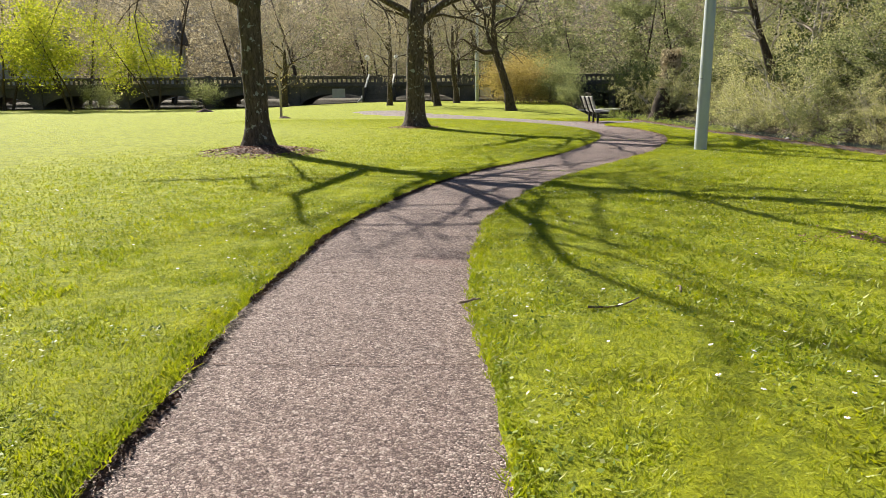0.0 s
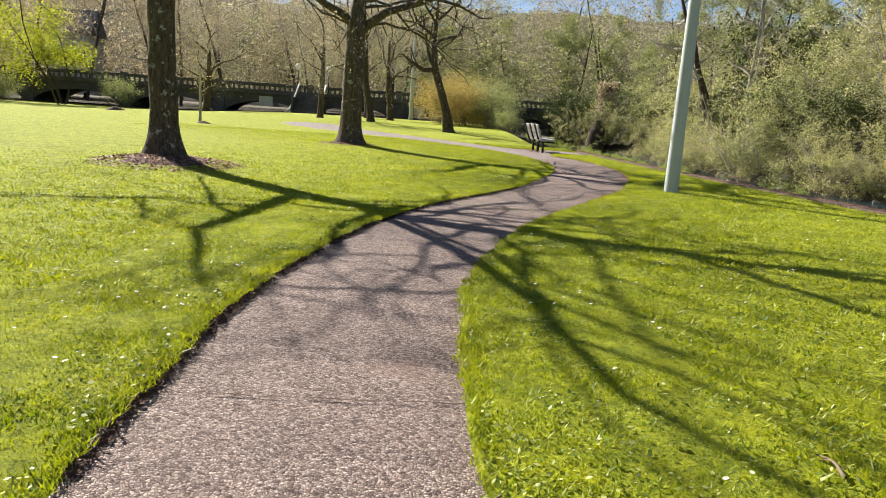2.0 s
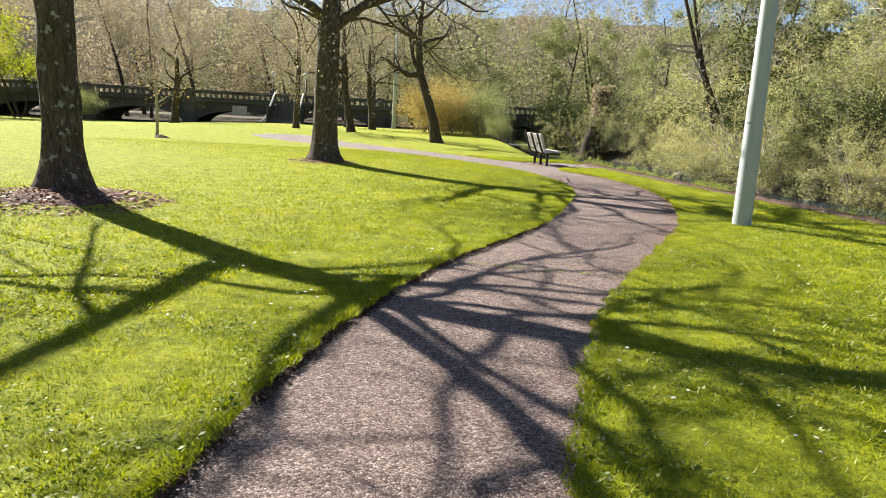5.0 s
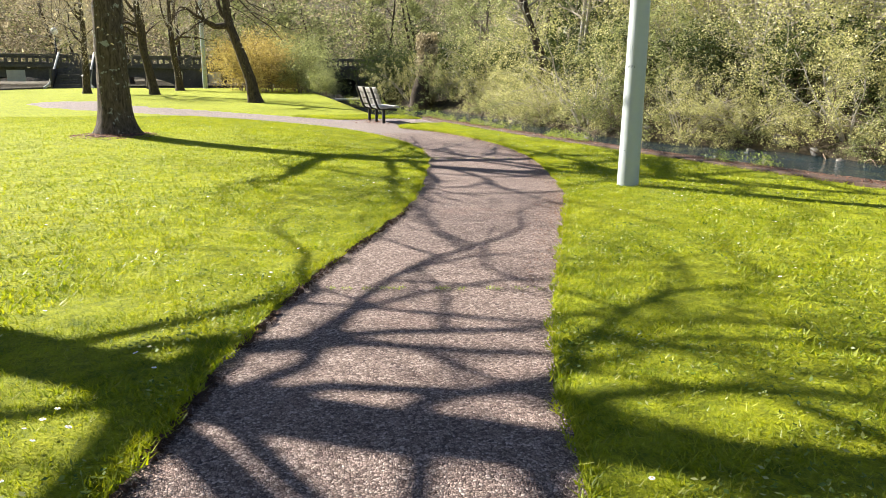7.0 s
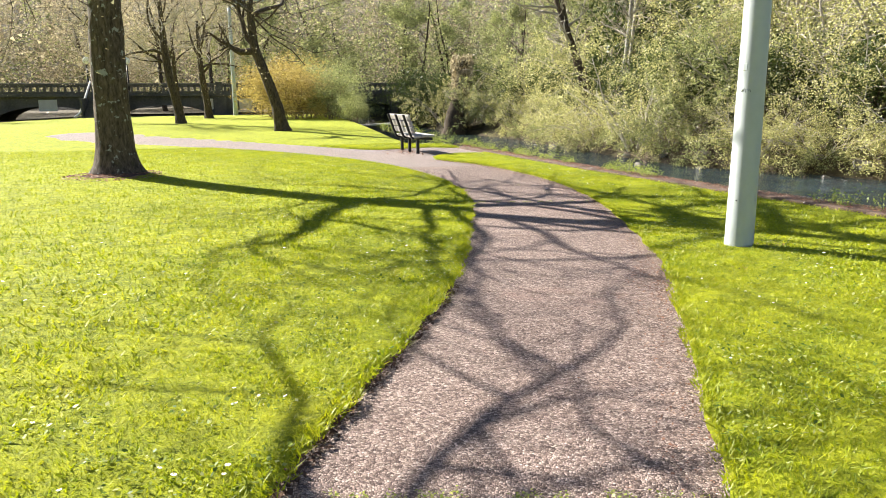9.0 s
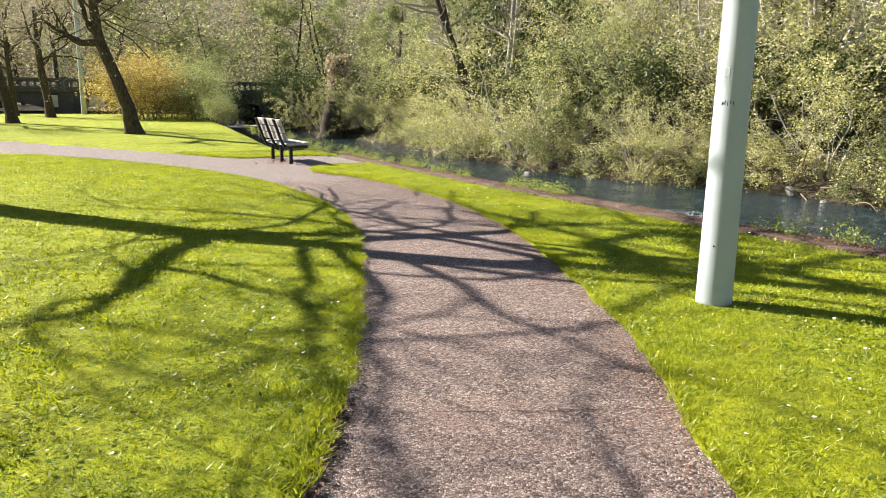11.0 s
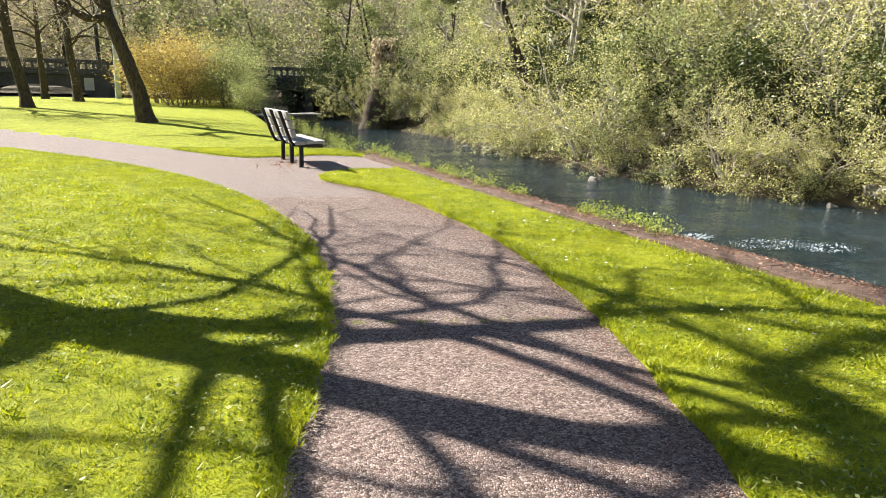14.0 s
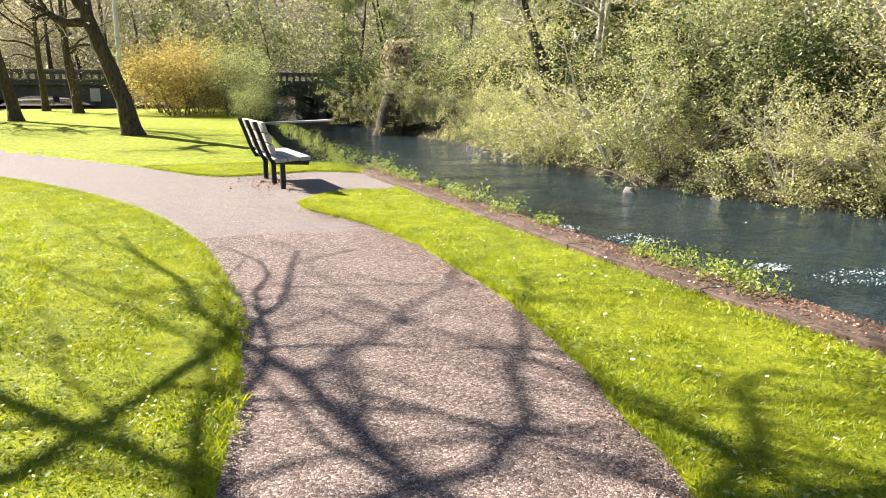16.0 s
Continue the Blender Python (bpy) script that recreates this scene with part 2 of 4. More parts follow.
PETAL = plain("white_petals", (0.75, 0.75, 0.72), (0.88, 0.88, 0.86), 20, 0.7)
YOLK = plain("yellow_flower_centre", (0.55, 0.36, 0.03), (0.7, 0.48, 0.04), 20, 0.8)
HOUSE = plain("grey_house_siding", (0.36, 0.37, 0.40), (0.46, 0.47, 0.50), 0.7, 0.8)
ROOF = plain("dark_roof_shingles", (0.06, 0.06, 0.065), (0.14, 0.14, 0.15), 3, 0.9)
GLOBE = plain("white_lamp_globe", (0.75, 0.75, 0.72), (0.85, 0.85, 0.83), 3, 0.35)
CAR_PAINT = plain("silver_blue_car_paint", (0.30, 0.36, 0.44), (0.34, 0.40, 0.48), 1, 0.25, 0.0)
GLASS = plain("dark_window_glass", (0.02, 0.025, 0.03), (0.03, 0.035, 0.04), 1, 0.08, 0.0)
RUBBER = plain("black_rubber", (0.015, 0.015, 0.015), (0.03, 0.03, 0.03), 9, 0.9)
HILL = plain("wooded_hill_ground", (0.04, 0.036, 0.024), (0.22, 0.185, 0.12), 0.35, 1.0, 1.0, 0.8)
INK = plain("black_marker", (0.02, 0.02, 0.02), (0.03, 0.03, 0.03), 9, 0.7)


# ---------------------------------------------------------------- mesh helpers
def mesh_of(name, verts, faces, mat, smooth=False):
    me = bpy.data.meshes.new(name)
    me.from_pydata([tuple(v) for v in verts], [], faces)
    me.materials.append(mat)
    if smooth:
        me.polygons.foreach_set("use_smooth", [True] * len(me.polygons))
    me.update()
    return me


def poly_mesh(name, co, per, mat, smooth=False):
    """Fast mesh: co is (n, 3), every run of `per` corners one face."""
    me = bpy.data.meshes.new(name)
    n = len(co)
    me.vertices.add(n)
    me.vertices.foreach_set("co", np.asarray(co, np.float32).ravel())
    me.loops.add(n)
    me.loops.foreach_set("vertex_index", np.arange(n, dtype=np.int32))
    me.polygons.add(n // per)
    me.polygons.foreach_set("loop_start", np.arange(0, n, per, dtype=np.int32))
    me.materials.append(mat)
    me.update(calc_edges=True)
    return me


def grid_mesh(name, X, Y, Z, keep, mat):
    """Sheet over a grid; keep marks the cells that stay."""
    nj, ni = X.shape
    idx = np.arange(nj * ni).reshape(nj, ni)
    f = np.stack([idx[:-1, :-1], idx[:-1, 1:], idx[1:, 1:], idx[1:, :-1]], -1)[keep]
    used = np.unique(f)
    remap = np.full(nj * ni, -1)
    remap[used] = np.arange(len(used))
    co = np.stack([X, Y, Z], -1).reshape(-1, 3)[used]
    return mesh_of(name, co.tolist(), remap[f].tolist(), mat, True)


def part(name, me, parent, label=""):
    ob = new(name, me)
    ob.parent = parent
    return tagged(ob, label)


def thing(name, x, y, z, label, category, group="", kind=""):
    ob = new(name)
    ob.location = (x, y, z)
    return tagged(ob, label, category, group, kind)


def bm_mesh(name, bm, mat, smooth=False, bevel=0.0):
    if bevel:
        bmesh.ops.bevel(bm, geom=bm.edges[:], offset=bevel, segments=2, affect="EDGES", profile=0.6)
    me = bpy.data.meshes.new(name)
    bmesh.ops.recalc_face_normals(bm, faces=bm.faces[:])
    bm.to_mesh(me)
    bm.free()
    me.materials.append(mat)
    if smooth:
        me.polygons.foreach_set("use_smooth", [True] * len(me.polygons))
    return me


def box(name, sx, sy, sz, mat, bevel=0.006, at=(0, 0, 0), turn=(0, 0, 0)):
    bm = bmesh.new()
    bmesh.ops.create_cube(bm, size=1, matrix=pose(*at, *turn) @ Matrix.Diagonal((sx, sy, sz, 1)))
    return bm_mesh(name, bm, mat, bevel=bevel)


class Tubes:
    """Collects tapered round branches into one mesh."""

    def __init__(self):
        self.v, self.f = [], []

    def add(self, pts, radii, k=6):
        base = len(self.v)
        n = len(pts)
        for i, (p, r) in enumerate(zip(pts, radii)):
            d = (pts[min(i + 1, n - 1)] - pts[max(i - 1, 0)]).normalized()
            a = d.orthogonal().normalized() if i == 0 else (a - d * a.dot(d)).normalized()
            b = d.cross(a)
            for j in range(k):
                w = 2 * math.pi * j / k
                self.v.append(p + (a * math.cos(w) + b * math.sin(w)) * r)
        for i in range(n - 1):
            for j in range(k):
                q = (j + 1) % k
                self.f.append((base + i * k + j, base + i * k + q, base + (i + 1) * k + q, base + (i + 1) * k + j))
        self.f.append(tuple(base + (n - 1) * k + j for j in range(k)))

    def mesh(self, name, mat):
        return mesh_of(name, self.v, self.f, mat, True)


def limb(rng, start, way, length, r0, r1, steps, wander, rise):
    """A crooked branch line with its radii."""
    pts, d = [Vector(start)], Vector(way).normalized()
    for _ in range(steps):
        d = (d + Vector((rng.gauss(0, wander), rng.gauss(0, wander), rng.gauss(0, wander) + rise))).normalized()
        pts.append(pts[-1] + d * (length / steps))
    return pts, [r0 + (r1 - r0) * (i / steps) ** 0.8 for i in range(steps + 1)]


def fork_out(rng, tubes, tips, pts, radii, depth, spread, count, shrink, rise, wander, k):
    """Side branches along a branch, on down to twigs."""
    total = sum((b - a).length for a, b in zip(pts, pts[1:]))
    for i in range(count):
        u = 0.25 + 0.75 * (i + rng.random()) / count
        at = min(int(u * (len(pts) - 1)), len(pts) - 2)
        s = u * (len(pts) - 1) - at
        p, r = pts[at].lerp(pts[at + 1], s), radii[at] + (radii[at + 1] - radii[at]) * s
        d = (pts[at + 1] - pts[at]).normalized()
        side = d.orthogonal()
        side.rotate(Matrix.Rotation(rng.random() * 6.283, 3, d))
        way = d * (1 - spread) + side.normalized() * (spread + 0.25 * rng.random())
        ln = total * shrink * rng.uniform(0.7, 1.25)
        q, rr = limb(rng, p, way, ln, r * 0.70, r * 0.2, 5 if depth > 1 else 3, wander, rise)
        tubes.add(q, rr, k if depth > 1 else 3)
        if depth > 1:
            fork_out(rng, tubes, tips, q, rr, depth - 1, spread, max(3, int(count * 0.9)), shrink, rise, wander, max(3, k - 1))
        else:
            tips.append(q)


def leaf_cards(rng, anchors, count, size, droop=0.0, scatter=0.25):
    """Small pointed leaves round the given points, as (n, 3) corners of triangles."""
    a = np.array([tuple(p) for p in anchors], float)
    a = a[rng.integers(0, len(a), count)] + rng.normal(0, scatter, (count, 3))
    d = rng.normal(0, 1, (count, 3))
    d[:, 2] = d[:, 2] * 0.6 - droop
    d /= np.linalg.norm(d, axis=1, keepdims=True)
    w = np.cross(d, rng.normal(0, 1, (count, 3)))
    w /= np.linalg.norm(w, axis=1, keepdims=True) + 1e-6
    s = (size * rng.uniform(0.6, 1.4, count))[:, None]
    return np.stack([a - w * s * 0.34, a + w * s * 0.34, a + d * s], 1).reshape(-1, 3)


# ---------------------------------------------------------------- plan
def smooth_line(points, sub=6, closed=False):
    """Catmull-Rom through the points."""
    p = np.array(points, float)
    n = len(p)
    out = []
    for i in range(n if closed else n - 1):
        a, b, c, d = (p[(i + k) % n] if closed else p[min(max(i + k, 0), n - 1)] for k in (-1, 0, 1, 2))
        for s in np.arange(sub) / sub:
            out.append(0.5 * (2 * b + (c - a) * s + (2 * a - 5 * b + 4 * c - d) * s * s + (3 * b - a - 3 * c + d) * s**3))
    if not closed:
        out.append(p[-1])
    return np.array(out)


LEFT = [(-0.3, -3), (-0.4, 0), (-0.51, 2.9), (-0.66, 4.4), (-0.70, 6.2), (-0.64, 7.4), (-0.33, 9.3), (0.05, 10.7), (0.70, 12.4), (2.04, 15.0), (2.83, 17.3), (3.40, 19.4),
        (3.55, 21.8), (3.1, 24.5), (2.3, 26.6), (0.9, 28.9), (-0.9, 31.2), (-3.0, 33.4), (-5.2, 35.6), (-7.0, 39.0)]
RIGHT = [(1.1, -3), (1.0, 0), (0.88, 2.95), (0.74, 4.3), (0.66, 5.1), (0.72, 7.4), (1.08, 9.0), (1.50, 10.3), (1.92, 11.3), (3.3, 14.0), (3.98, 15.4), (4.88, 18.2),
         (5.3, 20.8), (5.26, 22.9), (4.98, 24.4), (4.50, 25.6), (4.65, 26.3), (5.3, 26.8), (6.0, 26.9), (6.1, 28.8), (5.2, 29.5), (4.2, 29.2), (3.3, 29.4), (1.7, 31.8), (-1.0, 35.0), (-3.4, 37.5), (-4.6, 40.5)]
OUTLINE = np.concatenate([smooth_line(LEFT), smooth_line(RIGHT)[::-1]])
KERB = np.array([(11.5, -60), (11.0, 0), (9.0, 10), (8.35, 13.5), (7.45, 18.5), (7.0, 21.5), (6.65, 24.6), (6.3, 28.8), (6.35, 33), (6.4, 40), (6.7, 60), (7.0, 80), (6, 140)], float)
FAR_BANK = np.array([(20, -60), (18.5, 5), (17.4, 18), (17.1, 24), (16.2, 27.5), (14.9, 29.3), (14.1, 32), (14.0, 43), (14.0, 49), (12.8, 55), (12.8, 72), (14, 140)], float)
WATER_Z = -0.9


def kerb_x(y):
    return np.interp(y, KERB[:, 1], KERB[:, 0])


def far_x(y):
    return np.interp(y, FAR_BANK[:, 1], FAR_BANK[:, 0])


def outline_distance(x, y):
    """Signed distance to the paved outline, negative on it."""
    p = np.stack([np.ravel(x), np.ravel(y)], -1)
    best = np.full(len(p), 1e9)
    inside = np.zeros(len(p), bool)
    near = (np.abs(p[:, 0]) < 12) & (p[:, 1] > -5) & (p[:, 1] < 44)
    q = p[near]
    dist, odd = np.full(len(q), 1e9), np.zeros(len(q), bool)
    for a, b in zip(OUTLINE, np.roll(OUTLINE, -1, 0)):
        ab = b - a
        s = np.clip(((q - a) @ ab) / (ab @ ab + 1e-12), 0, 1)
        dist = np.minimum(dist, np.hypot(*(q - a - s[:, None] * ab).T))
        cross = ((a[1] > q[:, 1]) != (b[1] > q[:, 1])) & (q[:, 0] < (b[0] - a[0]) * (q[:, 1] - a[1]) / (b[1] - a[1] + 1e-12) + a[0])
        odd ^= cross
    best[near], inside[near] = dist, odd
    return np.where(inside, -best, best).reshape(np.shape(x))


DISTANCES = outline_distance(*np.meshgrid(np.arange(-15, 12, 0.1), np.arange(0, 36, 0.1)))


def near_distance(x, y):
    """Signed distance to the paved outline from a table."""
    u, v = np.clip((x + 15) / 0.1, 0, DISTANCES.shape[1] - 1.01), np.clip(y / 0.1, 0, DISTANCES.shape[0] - 1.01)
    i, j = u.astype(int), v.astype(int)
    a, b = u - i, v - j
    t = DISTANCES
    return (t[j, i] * (1 - a) + t[j, i + 1] * a) * (1 - b) + (t[j + 1, i] * (1 - a) + t[j + 1, i + 1] * a) * b


def step(a, b, v):
    s = np.clip((v - a) / (b - a), 0, 1)
    return s * s * (3 - 2 * s)


MOUNDS = [(-4.07, 15.05, 0.12, 1.0), (-1.75, 23.3, 0.06, 2.6), (-1.75, 23.3, 0.05, 0.9)]


def rise(x, y):
    """Height of the lawn before the river is cut."""
    z = 0.22 * step(30, 46, y) * step(-22, -8, x) - 0.25 * step(35, 55, y) * (1 - step(-22, -8, x))
    for mx, my, mh, mr in MOUNDS:
        z = z + mh * np.exp(-((x - mx) ** 2 + (y - my) ** 2) / mr**2)
    return z


def height(x, y):
    x, y = np.asarray(x, float), np.asarray(y, float)
    z = rise(x, y) + 0.045
    k, f = kerb_x(y), far_x(y)
    natural = step(29.5, 32, y) + 1 - step(11, 13, y)
    fall = np.where(natural > 0.5, step(-1.6, 0.5, x - k), step(-0.12, -0.02, x - k))
    bed = -1.5
    z = z - 0.05 * step(-0.46, -0.36, x - k) * (natural < 0.5)
    z = z + (bed - z) * fall
    up = step(-1.2, 0.5, x - f) * 1.0 + step(0.2, 5, x - f) * 1.6 + step(6, 40, x - f) * 2.5
    z = np.where(x > (k + f) / 2, bed + up, z)
    return z


def axis_lines(lo, hi, fine, far):
    """Grid lines: fine between lo and hi, ever wider outside."""
    out = list(np.arange(lo, hi, fine))
    s, a = fine, lo
    head = []
    while a > -far:
        s *= 1.22
        a -= s
        head.append(a)
    s, b, tail = fine, hi, []
    while b < far:
        tail.append(b)
        s *= 1.22
        b += s
    return np.array(head[::-1] + out + tail)


gx, gy = np.meshgrid(axis_lines(-3.5, 9.0, 0.1, 1400), axis_lines(1.0, 32.0, 0.1, 1400))
sd = outline_distance(gx, gy)
rough_edge = np.array([noise.noise((a * 2.6, b * 2.6, 0)) for a, b in zip(gx.ravel(), gy.ravel())]).reshape(gx.shape)
gz = height(gx, gy) + 0.012 * rough_edge
gz = gz - 0.12 * np.clip((0.065 - sd - 0.018 * rough_edge) / 0.17, 0, 1)
ground = new("ground", grid_mesh("ground", gx, gy, gz, np.ones((gx.shape[0] - 1, gx.shape[1] - 1), bool), LAWN))
tagged(ground, "sunny mown park lawn sloping to a wooded river bank", "lawn", kind="structure")

px, py = np.meshgrid(np.arange(-8, 7, 0.14), np.arange(-3, 41, 0.14))
pd = outline_distance(px, py)
pz = rise(px, py) + 0.004 + 0.004 * np.sin(px * 1.3 + py * 0.7)
cell = (pd[:-1, :-1] < 0.12) | (pd[1:, 1:] < 0.12) | (pd[1:, :-1] < 0.12) | (pd[:-1, 1:] < 0.12)
path = new("path", grid_mesh("path", px, py, pz, cell, ASPHALT))
tagged(path, "winding asphalt footpath of pinkish brown stone chips", "footpath", kind="structure")

# joints across the path
def ribbon(name, line, width, z, mat, wob, rng):
    v, f = [], []
    for i, (x, y) in enumerate(line):
        a, b = line[max(i - 1, 0)], line[min(i + 1, len(line) - 1)]
        n = np.array([-(b - a)[1], (b - a)[0]])
        n = n / (np.linalg.norm(n) + 1e-9)
        for s in (-1, 1):
            w = width * (0.5 + 0.5 * wob * noise.noise((x * 7, y * 7, s * 4)))
            v.append((x + n[0] * s * w, y + n[1] * s * w, z + float(rise(x, y))))
        if i:
            f.append((2 * i - 2, 2 * i - 1, 2 * i + 1, 2 * i))
    return mesh_of(name, v, f, mat)


rng = random.Random(5)
for ya, xa, xb, lean in ((3.85, -0.6, 0.75, 0.03), (5.57, -0.62, 0.66, 0.02), (14.55, 1.85, 3.5, -0.3), (16.6, 2.62, 4.3, -0.16), (24.1, 3.35, 4.95, 0.2)):
    ln = np.array([(xa + (xb - xa) * s, ya + lean * (s - 0.5) * 2 + 0.012 * noise.noise((s * 14, ya, 0)) + 0.006 * rng.uniform(-1, 1)) for s in np.linspace(0, 1, 80)])
    tagged(new("path_joint", ribbon("path_joint", ln, 0.007, 0.0125, SOIL, 1.8, rng)), "narrow dark crack across the asphalt path", "crack", kind="structure")

# ---------------------------------------------------------------- river
wy = np.concatenate([np.arange(-60, 10, 5), np.arange(10, 50, 0.5), np.arange(50, 141, 5)])
wv, wf = [], []
for i, y in enumerate(wy):
    for s in np.linspace(0, 1, 24):
        x = kerb_x(y) - 1.5 + (far_x(y) - kerb_x(y) + 3.0) * s
        wv.append((x, y, WATER_Z + 0.02 * noise.noise((x * 0.8, y * 0.8, 3))))
    if i:
        for j in range(23):
            wf.append(((i - 1) * 24 + j, (i - 1) * 24 + j + 1, i * 24 + j + 1, i * 24 + j))
tagged(new("water", mesh_of("water", wv, wf, WATER, True)), "greenish grey rippling shallow river", "river", kind="structure")


def foam_patch(cx, cy, rx, ry, seed):
    r = np.random.default_rng(seed)
    n = 200
    a, d = r.uniform(0, 6.283, n), np.sqrt(r.uniform(0, 1, n)) ** 0.7
    x, y = cx + np.cos(a) * d * rx + 0.25 * r.normal(0, 1, n) * ry, cy + np.sin(a) * d * ry
    s = r.uniform(0.005, 0.026, n) * (1.15 - d * 0.8)
    c = np.stack([x, y, WATER_Z + 0.025 + r.uniform(0, 0.05, n)], -1)
    ang = r.uniform(0, 6.283, n)
    quad = [np.stack([np.cos(ang + q) * s * 1.5, np.sin(ang + q) * s, r.uniform(-0.01, 0.02, n)], -1) for q in (0, 1.57, 3.14, 4.71)]
    ob = new("foam", poly_mesh("foam", np.stack([c + q for q in quad], 1).reshape(-1, 3), 4, FOAM))
    return tagged(ob, "white foam where the river breaks over stones", "foam", kind="stuff")


for i, (a, b, c, d) in enumerate([(9.7, 26.4, 0.35, 0.45), (10.4, 24.3, 0.3, 0.2), (11.2, 23.6, 0.7, 0.35), (11.9, 23.1, 0.5, 0.3), (9.0, 27.6, 0.2, 0.3), (9.9, 21.2, 0.3, 0.15)]):
    foam_patch(a, b, c, d, i)

# retaining kerb along the near bank, in cast lengths
ky = np.arange(13.0, 30.6, 1.6)
kerb = thing("river_kerb", 7, 20, 0, "old concrete kerb strewn with brown leaf litter", "kerb", kind="structure")
for i, (a, b) in enumerate(zip(ky, ky[1:])):
    v, f = [], []
    m = 6
    for j in range(m + 1):
        y = a + 0.006 + (b - a - 0.012) * j / m
        x = float(kerb_x(y))
        w = 0.38 + 0.05 * noise.noise((y * 0.9, 1, 0))
        top = 0.058 + 0.02 * noise.noise((y * 1.7, 2, 0))
        for dx, z in ((-w, -0.35), (-w, top), (-w + 0.02, top + 0.008), (-0.02, top + 0.004), (0.0, top - 0.01), (0.04, -1.5)):
            v.append((x + dx - 7, y - 20, z))
        if j:
            for s in range(5):
                f.append(((j - 1) * 6 + s, (j - 1) * 6 + s + 1, j * 6 + s + 1, j * 6 + s))
    f += [tuple(range(5, -1, -1)), tuple(m * 6 + s for s in range(6))]
    part("kerb_block", mesh_of("kerb_block", v, f, CONCRETE), kerb)


def flakes(name, spots, size, mat, lift, seed, flat=0.35):
    """Loose chips and dead leaves lying on the given (x, y, z) spots."""
    r = np.random.default_rng(seed)
    c = np.array(spots, float)
    n = len(c)
    c[:, 2] += lift
    u = r.normal(0, 1, (n, 3)) * (1, 1, flat)
    u /= np.linalg.norm(u, axis=1, keepdims=True)
    w = np.cross(u, r.normal(0, flat, (n, 3)) + (0, 0, 1))
    s = (size * r.uniform(0.4, 1.5, n))[:, None]
    q = np.stack([c - u * s, c + w * s * 0.45, c + u * s, c - w * s * 0.45], 1)
    return poly_mesh(name, q.reshape(-1, 3), 4, mat)


r = np.random.default_rng(11)
spots = []
for _ in range(24000):
    y = r.uniform(13, 30)
    thick = 0.5 + 0.5 * noise.noise((y * 0.8, 7, 0))
    if r.random() < 0.35 + thick * 0.6:
        spots.append((float(kerb_x(y)) - abs(r.normal(0.1, 0.15)), y, 0.068))
tagged(new("leaf_litter", flakes("leaf_litter", spots, 0.011, CHIPS, 0.008, 1)), "brown fallen leaves and catkins along the kerb", "leaf litter", kind="stuff")
spots = []
edge_line = smooth_line(RIGHT, 20)
edge_line = edge_line[(edge_line[:, 1] > 12) & (edge_line[:, 1] < 25.5)]
for _ in range(6000):
    p = edge_line[r.integers(0, len(edge_line))]
    d = abs(r.normal(0, 0.16))
    spots.append((p[0] - d, p[1] + r.normal(0, 0.1), 0.012))
tagged(new("leaf_litter", flakes("leaf_litter", spots, 0.008, CHIPS, 0.005, 2)), "reddish brown catkin litter along the path edge", "leaf litter", kind="stuff")
# soil crumbs, dense enough to double as the shadow under the sod edge
margin = smooth_line(LEFT, 30)
margin = margin[(margin[:, 1] > 0) & (margin[:, 1] < 15)]
spots = []
for _ in range(9000):
    p = margin[r.integers(0, len(margin))]
    if noise.noise((p[0] * 2.2, p[1] * 2.2, 3)) > -0.25:
        spots.append((p[0] + r.normal(0.012, 0.022), p[1] + r.normal(0, 0.03), 0.012))
tagged(new("edge_soil_shadow", flakes("edge_soil_shadow", spots, 0.012, SOIL, 0.004, 7, 0.7)), "dark soil crumbs that also draw the shadow line of the path edge", "soil", kind="stuff")
for (xa, ya), (xb, yb) in (((0.85, 12.28), (2.15, 11.93)), ((3.45, 19.0), (5.0, 18.7))):
    spots = []
    for _ in range(900):
        u = r.random()
        if noise.noise((u * 16, ya, 1)) > 0.02:
            spots.append((xa + (xb - xa) * u + r.normal(0, 0.01), ya + (yb - ya) * u + r.normal(0, 0.022), 0.012))
    tagged(new("path_moss", flakes("path_moss", spots, 0.006, WEED, 0.004, 21, 0.6)), "thin green moss growing along a path seam", "moss", kind="stuff")
spots = [(4.25 + r.normal(0, 0.25), 28.1 + r.normal(0, 0.6), 0.012) for _ in range(420)]
tagged(new("leaf_litter", flakes("leaf_litter", spots, 0.022, CHIPS, 0.008, 3)), "dead leaves gathered under the bench", "leaf litter", kind="stuff")


